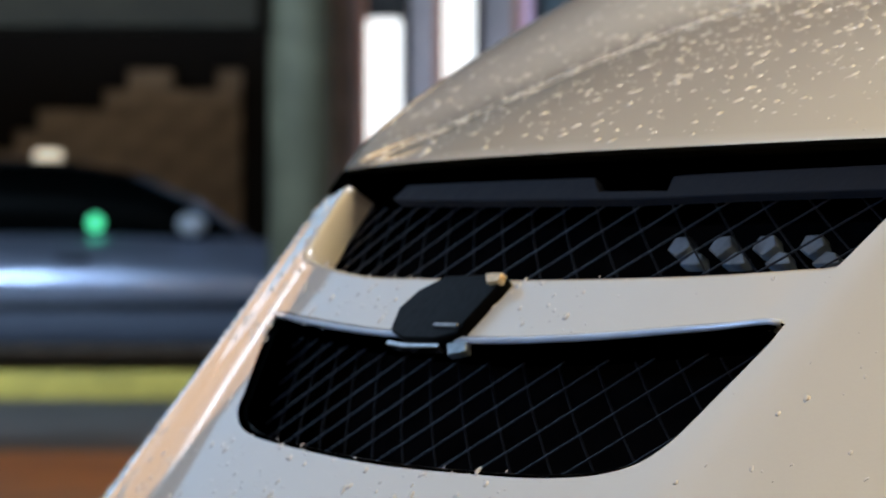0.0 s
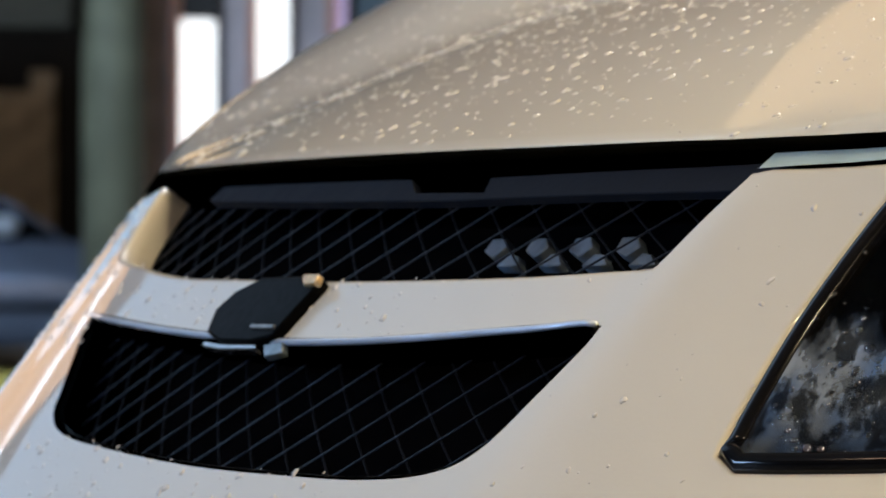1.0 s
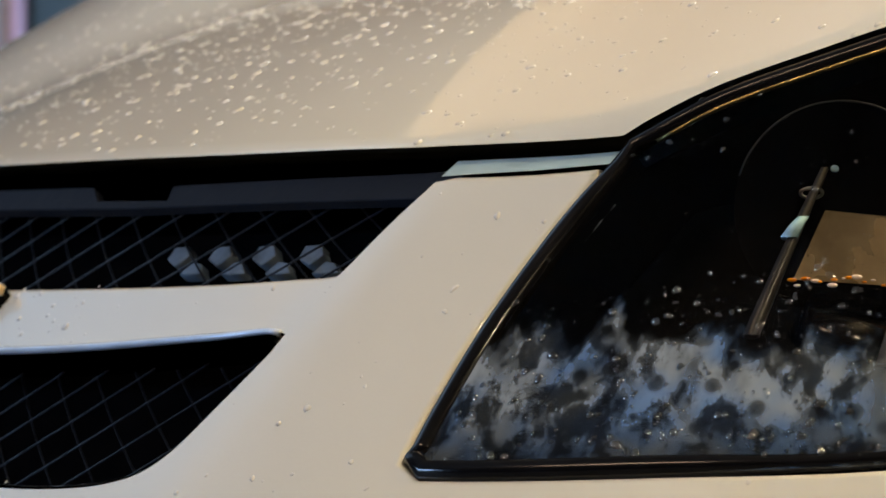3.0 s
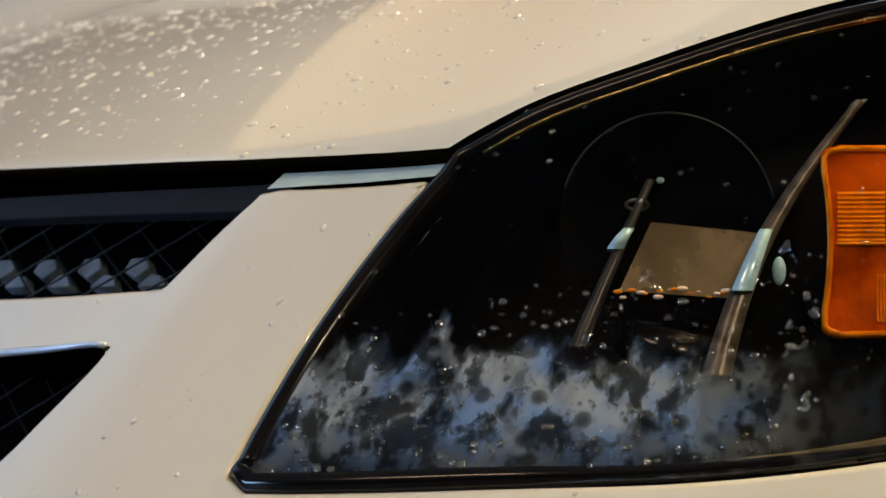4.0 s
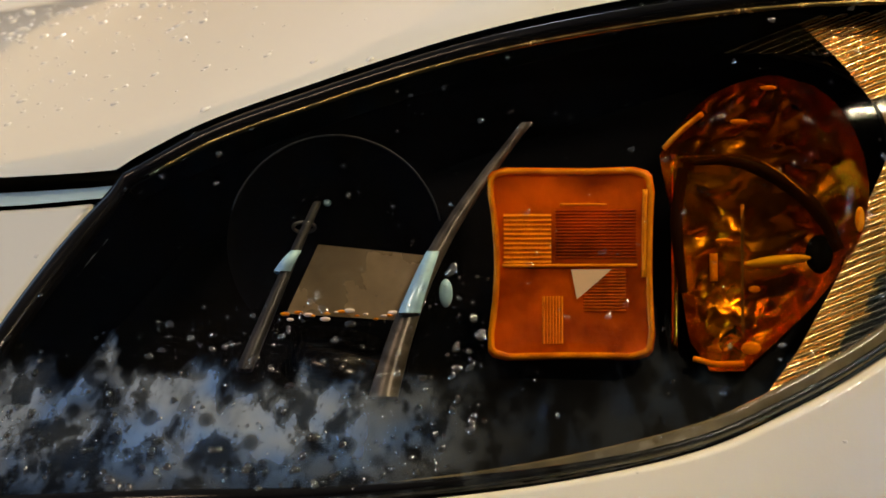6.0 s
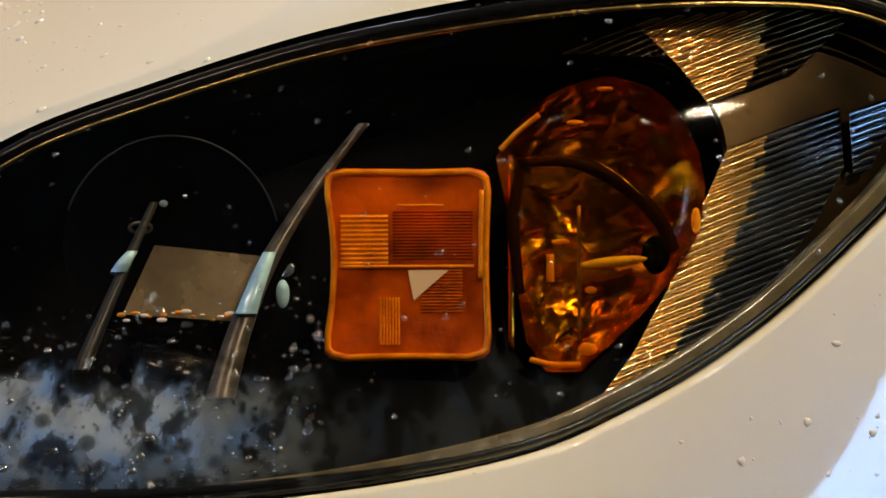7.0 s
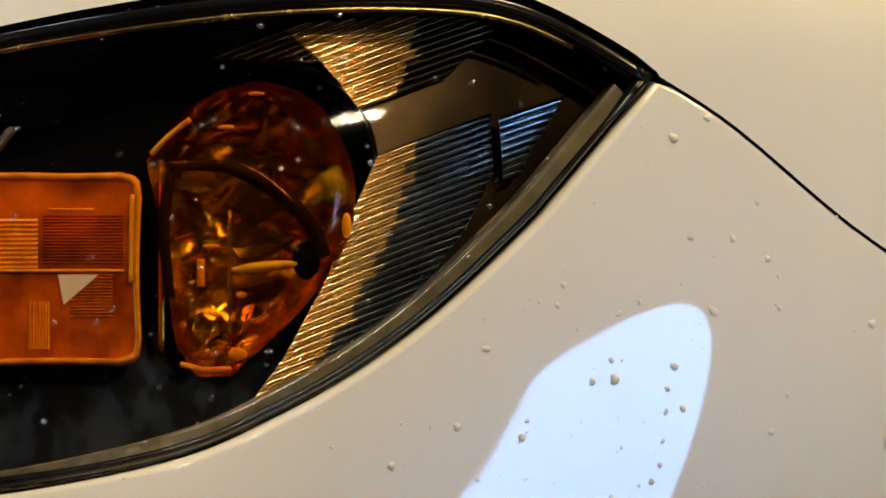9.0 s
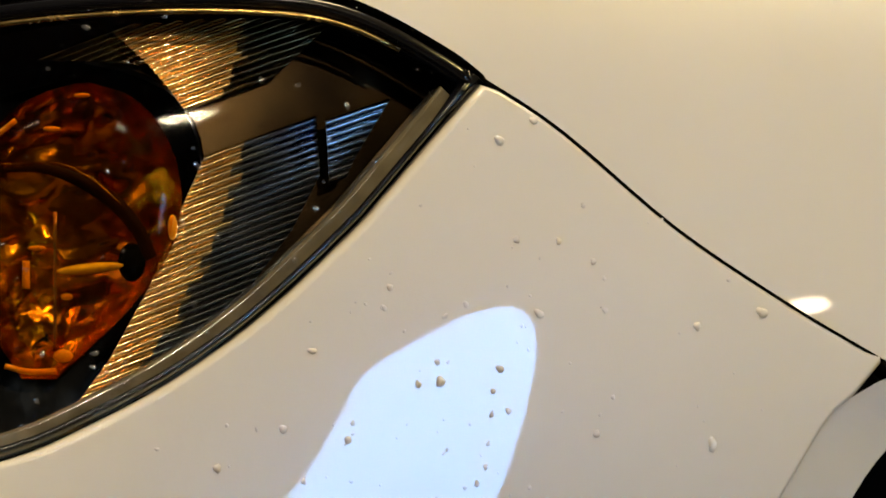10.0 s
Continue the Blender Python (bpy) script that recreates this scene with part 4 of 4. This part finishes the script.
# ---- rain drops ----
def drops(name, count, where, lo, hi, seed, material, label, flat=0.5):
    rg = random.Random(seed)
    verts, faces, norms = [], [], []
    made = 0
    while made < count:
        s, v = where(rg)
        if s is None:
            continue
        made += 1
        r = lo + (hi - lo) * rg.random() ** 3
        P, n = Vector(S(s, v)), Vector(N(s, v))
        u = n.orthogonal().normalized()
        w = n.cross(u)
        st = 1 + 0.9 * rg.random() ** 2
        turn = rg.random() * 6.28
        base = len(verts)
        seg = 8
        for ring_r, h in ((1.0, 0.0), (0.8, 0.55), (0.45, 0.9)):
            for j in range(seg):
                a = 2 * math.pi * j / seg
                c, d2 = math.cos(a) * ring_r * st, math.sin(a) * ring_r * (1 + 0.3 * math.sin(3 * a + turn))
                verts.append(P + (u * (c * math.cos(turn) - d2 * math.sin(turn)) + w * (c * math.sin(turn) + d2 * math.cos(turn))) * r + n * h * r * flat)
        verts.append(P + n * r * flat)
        for k in range(2):
            for j in range(seg):
                faces.append((base + k * seg + j, base + k * seg + (j + 1) % seg, base + (k + 1) * seg + (j + 1) % seg, base + (k + 1) * seg + j))
        for j in range(seg):
            faces.append((base + 2 * seg + j, base + 2 * seg + (j + 1) % seg, base + 3 * seg))
    ob = link_mesh(name, verts, faces, material, None)
    return tagged(ob, label, "raindrops", kind="stuff")


def on_bonnet(rg):
    s, v = rg.uniform(-0.6, 0.72), 0.004 + 0.26 * rg.random() ** 0.8
    thin = 1.0 if s < 0.25 else max(0.12, 1 - (s - 0.25) * 2.4)
    if rg.random() > thin or not inside((s, v), BONNET):
        return None, None
    return s, v


def on_bumper(rg):
    s, v = rg.uniform(-0.42, 1.15), rg.uniform(-0.29, -0.02)
    if rg.random() > (1 if s < 0.2 and (v < -0.19 or v > -0.13) else 0.14) or not inside((s, v), bumper_outline) or inside((s, v), LOWER):
        return None, None
    return s, v


def by_lamp(rg):
    return rg.uniform(0.87, 0.985), rg.uniform(-0.26, -0.15)


def on_lens(rg):
    s, v = rg.uniform(0.42, 0.96), rg.uniform(-0.19, 0.025)
    return (s, v) if inside((s, v), LAMP) else (None, None)


FROST = mat("bright_water", (0.78, 0.77, 0.75), 0.12, var=0.15, scale=200)
FROST.node_tree.nodes["Principled BSDF"].inputs["Transmission Weight"].default_value = 0.12
FROST.node_tree.nodes["Principled BSDF"].inputs["IOR"].default_value = 1.33
drops("raindrops", 1500, on_bonnet, 0.0007, 0.0025, 1, FROST, "clear raindrops beaded on a cream-white car bonnet", 0.36)
drops("raindrops", 1000, on_bumper, 0.0006, 0.0025, 2, FROST, "clear raindrops beaded on a cream-white bumper", 0.36)
def on_mottle(rg):
    s, v = rg.uniform(0.43, 0.66), -0.185 + 0.09 * rg.random() ** 1.5
    return (s, v) if inside((s, v), LAMP) else (None, None)


drops("raindrops", 480, on_mottle, 0.0004, 0.0021, 5, WATER, "tiny raindrops on the mottled corner of a headlamp lens", 0.5)
drops("raindrops", 45, by_lamp, 0.0005, 0.0019, 8, FROST, "clear raindrops beaded on a cream-white bumper", 0.36)
drops("raindrops", 330, on_lens, 0.0004, 0.0016, 3, WATER, "clear raindrops beaded on a headlamp lens", 0.6)

# ---- the parking bay ----
def rough_sheet(name, x0, x1, y0, y1, z, nx, ny, material, label):
    bm = bmesh.new()
    bmesh.ops.create_grid(bm, x_segments=nx, y_segments=ny, size=0.5, matrix=Matrix.Translation(((x0 + x1) / 2, (y0 + y1) / 2, z)) @ Matrix.Diagonal((x1 - x0, y1 - y0, 1, 1)))
    return tagged(part(name, bm, material, None), label, "ground", kind="structure")


ASPHALT = mat("asphalt", (0.085, 0.083, 0.080), 0.55, var=0.35, scale=1.5, bump=0.3, bscale=60)
BROWN = mat("brown_paving", (0.46, 0.22, 0.09), 0.5, var=0.3, scale=2.0, bump=0.3, bscale=40)
CONCRETE = mat("concrete", (0.30, 0.29, 0.27), 0.75, var=0.25, scale=2.0, bump=0.3, bscale=40)
YELLOW = mat("yellow_kerb_paint", (0.62, 0.50, 0.10), 0.55, var=0.35, scale=4, bump=0.2)
rough_sheet("ground", -80, 40, -60, 60, 0.0, 4, 4, ASPHALT, "dark damp asphalt of the covered parking place")

# far side of the bay: x to the right and y away along the first line of sight
FAR = pose(2.2, -0.95, 0, 0, 0, YAW)


def far_box(name, x0, x1, y0, y1, z0, z1, material, label, category="wall", kind="structure", bevel=0.0, parent=None):
    bm = bmesh.new()
    box(bm, x0, x1, y0, y1, z0, z1, bevel)
    ob = part(name, bm, material, parent, smooth=False)
    if parent is None:
        ob.matrix_world = FAR
        tagged(ob, label, category, kind=kind)
    return ob


far_box("pavement", -8, 12, 9.0, 17.6, -0.05, 0.006, BROWN, "brown paved strip under warm lamplight", "pavement")
far_box("kerb", -8, 12, 25.2, 25.7, -0.05, 0.145, YELLOW, "yellow-painted raised concrete kerb", "kerb", bevel=0.03)

# block wall, each course slightly uneven
BLOCK = mat("old_blocks", (0.42, 0.35, 0.28), 0.85, var=0.45, scale=3.0, bump=0.5, bscale=30)
BLACKWALL = mat("near_black_wall", (0.010, 0.009, 0.009), 0.9, var=0.4, scale=3.0, bump=0.3, bscale=30)
far_box("wall_back", -9, 9, 40.3, 40.7, 0, 6.5, BLACKWALL, "near-black back wall of the parking place")
rgb = random.Random(9)
wall_blocks = tagged(new("block_wall"), "uneven old block wall with a broken top edge", "wall", kind="structure")
wall_blocks.matrix_world = FAR
shared = []
for k in range(5):
    bm = bmesh.new()
    box(bm, -0.193, 0.193, -0.15, 0.15, -0.086, 0.086, 0.008)
    for v in bm.verts:
        v.co += Vector((rgb.uniform(-0.008, 0.008), rgb.uniform(-0.02, 0.02), rgb.uniform(-0.006, 0.006)))
    me = bpy.data.meshes.new("block")
    bm.to_mesh(me)
    bm.free()
    me.materials.append(BLOCK)
    shared.append(me)
for row in range(16):
    for col in range(-12, 0):
        x, z = col * 0.39 + 0.195 * (row % 2), 0.088 + 0.175 * row
        top = np.interp(x, (-4.6, -3.75, -3.4, -2.9, -2.75, -2.55, -2.4, -2.0, -1.9, -1.75), (1.5, 1.75, 2.1, 2.2, 2.45, 2.5, 2.3, 2.3, 2.55, 2.5))
        if z > top or x > -1.55 or x < -4.6:
            continue
        b = new("block", shared[rgb.randrange(5)])
        b.parent = wall_blocks
        b.matrix_basis = pose(x, 39.9 + rgb.uniform(-0.02, 0.02), z, 0, 0, rgb.uniform(-1, 1))

# added near-black box that hides the stepped ends of the block courses
far_box("dark_end_box", -1.72, -1.30, 39.3, 39.7, 0, 4.2, BLACKWALL, "near-black box added at the end of the blocks")
far_box("beam", -9, -1.2, 29.5, 30.2, 2.28, 3.2, mat("dirty_beam", (0.085, 0.072, 0.048), 0.8, var=0.3, scale=2), "grey concrete ceiling beam", "beam")
GREENISH = mat("painted_pillar", (0.30, 0.30, 0.20), 0.6, var=0.25, scale=3, bump=0.2)
pil = bmesh.new()
bmesh.ops.create_cone(pil, cap_ends=True, segments=40, radius1=0.205, radius2=0.205, depth=4.2, matrix=Matrix.Translation((-0.925, 29.8, 2.1)))
pil_ob = tagged(part("pillar", pil, GREENISH, None), "round grey-green painted concrete pillar", "pillar", kind="structure")
pil_ob.matrix_world = FAR
LILAC = mat("lilac_plaster", (0.80, 0.70, 0.72), 0.8, var=0.2, scale=3, bump=0.2)
DARKFRAME = mat("dark_frame", (0.03, 0.026, 0.024), 0.5, var=0.3, scale=10)
ORANGE = mat("orange_reveal", (0.85, 0.38, 0.24), 0.6, var=0.2, scale=10)
SKYGLOW = glow("bright_daylight", (0.93, 0.97, 1.0), 1.6)
DUSKGLOW = glow("lilac_daylight", (0.62, 0.52, 0.85), 0.7)
# wall with tall bright windows, seen beside the pillar
px = 1 / 271.0
for x0, x1, m, lab in ((584, 640, LILAC, "lilac-grey plaster pier between tall windows"), (716, 778, LILAC, "lilac-grey plaster pier between tall windows"), (848, 918, LILAC, "lilac-grey plaster pier between tall windows")):
    far_box("wall_pier", (x0 - 784) * px, (x1 - 784) * px, 30.2, 30.5, 0, 4.2, m, lab)
far_box("wall_far_end", (958 - 784) * px, 6.0, 30.2, 30.5, 0, 4.2, mat("blue_grey_wall", (0.20, 0.26, 0.30), 0.7, var=0.2, scale=3), "blue-grey wall beside the windows")
for k, (x0, x1, zt) in enumerate(((640, 716, 2.37), (778, 846, 3.0), (918, 950, 3.2)), 1):
    w = tagged(new("window_%d" % k), "tall narrow window filled with bright daylight", "window", kind="structure")
    w.matrix_world = FAR
    a, b = (x0 - 784) * px, (x1 - 784) * px
    far_box("pane", a + 0.028, b - 0.024, 30.36, 30.38, 0.4, zt, SKYGLOW if k < 3 else DUSKGLOW, "", parent=w)
    far_box("window_frame", b - 0.024, b + 0.025, 30.16, 30.34, 0, 4.2, DARKFRAME, "", parent=w)
    far_box("reveal", a - 0.03, a + 0.028, 30.15, 30.40, 0, 4.2, ORANGE, "", parent=w)
    far_box("head", a, b, 30.18, 30.42, zt, 4.2, DARKFRAME, "", parent=w)

# dark silver saloon parked beyond the kerb
sal = tagged(new("saloon_car"), "dark silver saloon parked behind the yellow kerb", "car")
sal.matrix_world = FAR @ pose(-1.99, 31.0, 0)
SILVER = mat("silver_paint", (0.36, 0.42, 0.56), 0.2, 0.6, 1.0, var=0.05, scale=3)
GLASS = mat("dark_car_glass", (0.002, 0.003, 0.003), 0.35, spec=0.03, var=0.2, scale=5)
sec = []
for x, zs, yr in ((-2.6, 0.92, 0.0), (-2.2, 0.98, 0.0), (-0.2, 0.97, 0.0), (0.55, 0.94, 0.0), (1.1, 0.88, 0.02), (1.5, 0.80, 0.05), (1.72, 0.68, 0.14), (1.80, 0.55, 0.25)):
    pts = [(yr + 0.05, 0.20), (yr, 0.30), (yr - 0.03, 0.50), (yr - 0.045, 0.62), (yr - 0.02, 0.72), (yr, 0.80 * zs / 0.97), (yr + 0.06, zs - 0.03), (yr + 0.13, zs), (1.55 - yr, zs), (1.66 - yr, zs - 0.05), (1.70 - yr, 0.5), (1.68 - yr, 0.2)]
    sec.append([(x, y, z) for y, z in pts])
vb = [p for r in sec for p in r]
n = 12
fb = [(i * n + j, i * n + (j + 1) % n, (i + 1) * n + (j + 1) % n, (i + 1) * n + j) for i in range(len(sec) - 1) for j in range(n)]
fb += [tuple(range(n)), tuple(range(len(vb) - 1, len(vb) - n - 1, -1))]
link_mesh("body", vb, fb, SILVER, sal)
cab = []
for x, zt, k in ((-2.4, 1.0, 0), (-1.7, 1.36, 0.16), (-1.1, 1.44, 0.19), (-0.6, 1.43, 0.19), (-0.1, 1.34, 0.16), (0.35, 1.14, 0.08), (0.62, 0.96, 0.0)):
    cab.append([(x, 0.07, 0.93), (x, 0.07 + k * 0.6, 0.93 + (zt - 0.93) * 0.7), (x, 0.10 + k, zt), (x, 1.55 - k, zt), (x, 1.6, 0.93)])
vc = [p for r in cab for p in r]
fc = [(i * 5 + j, i * 5 + (j + 1) % 5, (i + 1) * 5 + (j + 1) % 5, (i + 1) * 5 + j) for i in range(len(cab) - 1) for j in range(5)]
link_mesh("cabin_glass", vc, fc, GLASS, sal, "dark tinted windows")
tube("roof_rail", [(-2.0, 0.12, 1.22), (-1.7, 0.24, 1.375), (-1.1, 0.28, 1.455), (-0.6, 0.28, 1.445), (-0.1, 0.24, 1.355)], 0.014, BLACK, sal)
tube("windscreen_pillar", [(-0.1, 0.24, 1.355), (0.35, 0.13, 1.15), (0.66, 0.06, 0.95)], 0.014, SILVER, sal)
mir = bmesh.new()
bmesh.ops.create_uvsphere(mir, u_segments=16, v_segments=10, radius=1, matrix=Matrix.Translation((0.30, -0.08, 1.02)) @ Matrix.Diagonal((0.10, 0.08, 0.075, 1)))
# the light reflected by the mirror is put into its pale colour
part("wing_mirror", mir, mat("mirror_shine", (0.80, 0.85, 0.92), 0.25, 0.0), sal)
hd = bmesh.new()
box(hd, -0.62, -0.40, -0.055, -0.03, 0.76, 0.80, 0.01)
part("door_handle", hd, BLACK, sal)
st = bmesh.new()
box(st, -2.5, 1.5, -0.062, -0.035, 0.44, 0.50, 0.008)
part("side_moulding", st, BLACK, sal)
for x in (-1.75, 1.02):
    ty = bmesh.new()
    bmesh.ops.create_cone(ty, cap_ends=True, segments=32, radius1=0.31, radius2=0.31, depth=0.2, matrix=pose(x, 0.10, 0.31, 90, 0, 0))
    part("wheel", ty, RUBBER, sal)
dot = bmesh.new()
bmesh.ops.create_uvsphere(dot, u_segments=12, v_segments=8, radius=0.055, matrix=Matrix.Translation((-0.36, 0.05, 1.03)))
part("green_window_light", dot, glow("green_light", (0.10, 0.95, 0.45), 1.2), sal, "small green light behind the window")
rl = bmesh.new()
box(rl, -0.80, -0.62, 0.35, 0.55, 1.45, 1.53, 0.02)
part("roof_light", rl, glow("roof_light", (1.0, 0.85, 0.62), 0.8), sal)

# unseen walls and roof, added to close the place round the viewer
far_box("roof", -30, 30, -14, 41, 4.2, 4.4, CONCRETE, "plain concrete roof slab", "roof")
# unseen glowing panel, added and shaped to reflect as the fender's white patch
PATCHGLOW = glow("patch_glow", (0.62, 0.82, 1.0), 3.2)
bm = bmesh.new()
shape = curve([(0.768, 0.77), (0.80, 0.89), (0.87, 0.958), (1.02, 0.985), (1.125, 0.95), (1.158, 0.83), (1.115, 0.58), (1.034, 0.24), (0.97, 0.06), (0.90, 0.10), (0.82, 0.46)], 5, True)
face = bm.faces.new([bm.verts.new((3.2, y, z)) for y, z in shape])
bmesh.ops.solidify(bm, geom=[face], thickness=0.03)
tagged(part("reflection_panel", bm, PATCHGLOW, None, smooth=False), "unseen glowing panel added for the white reflection in the fender", "light panel")
# added foot for the glowing panel to stand on
foot = bmesh.new()
box(foot, 3.10, 3.34, 0.74, 1.10, 0.0, 0.03, 0.008)
box(foot, 3.215, 3.245, 0.90, 0.94, 0.02, 0.30, 0.005)
tagged(part("panel_stand", foot, BLACK, None, smooth=False), "black foot added under the unseen glowing panel", "stand")
# unseen plain walls behind and beside the viewer, added to shut out sky light
PLAINWALL = mat("plain_wall", (0.16, 0.145, 0.125), 0.85, var=0.2, scale=1.5, bump=0.2, bscale=30)
far_box("enclosure_behind", -24, 24, -11.0, -10.7, 0, 4.2, PLAINWALL, "unseen plain wall added to shut out the sky")
far_box("enclosure_side", 17.0, 17.3, -10.7, 41, 0, 4.2, PLAINWALL, "unseen plain wall added to shut out the sky")
far_box("enclosure_side_far", -17.3, -17.0, -10.7, 41, 0, 4.2, PLAINWALL, "unseen plain wall added to shut out the sky")
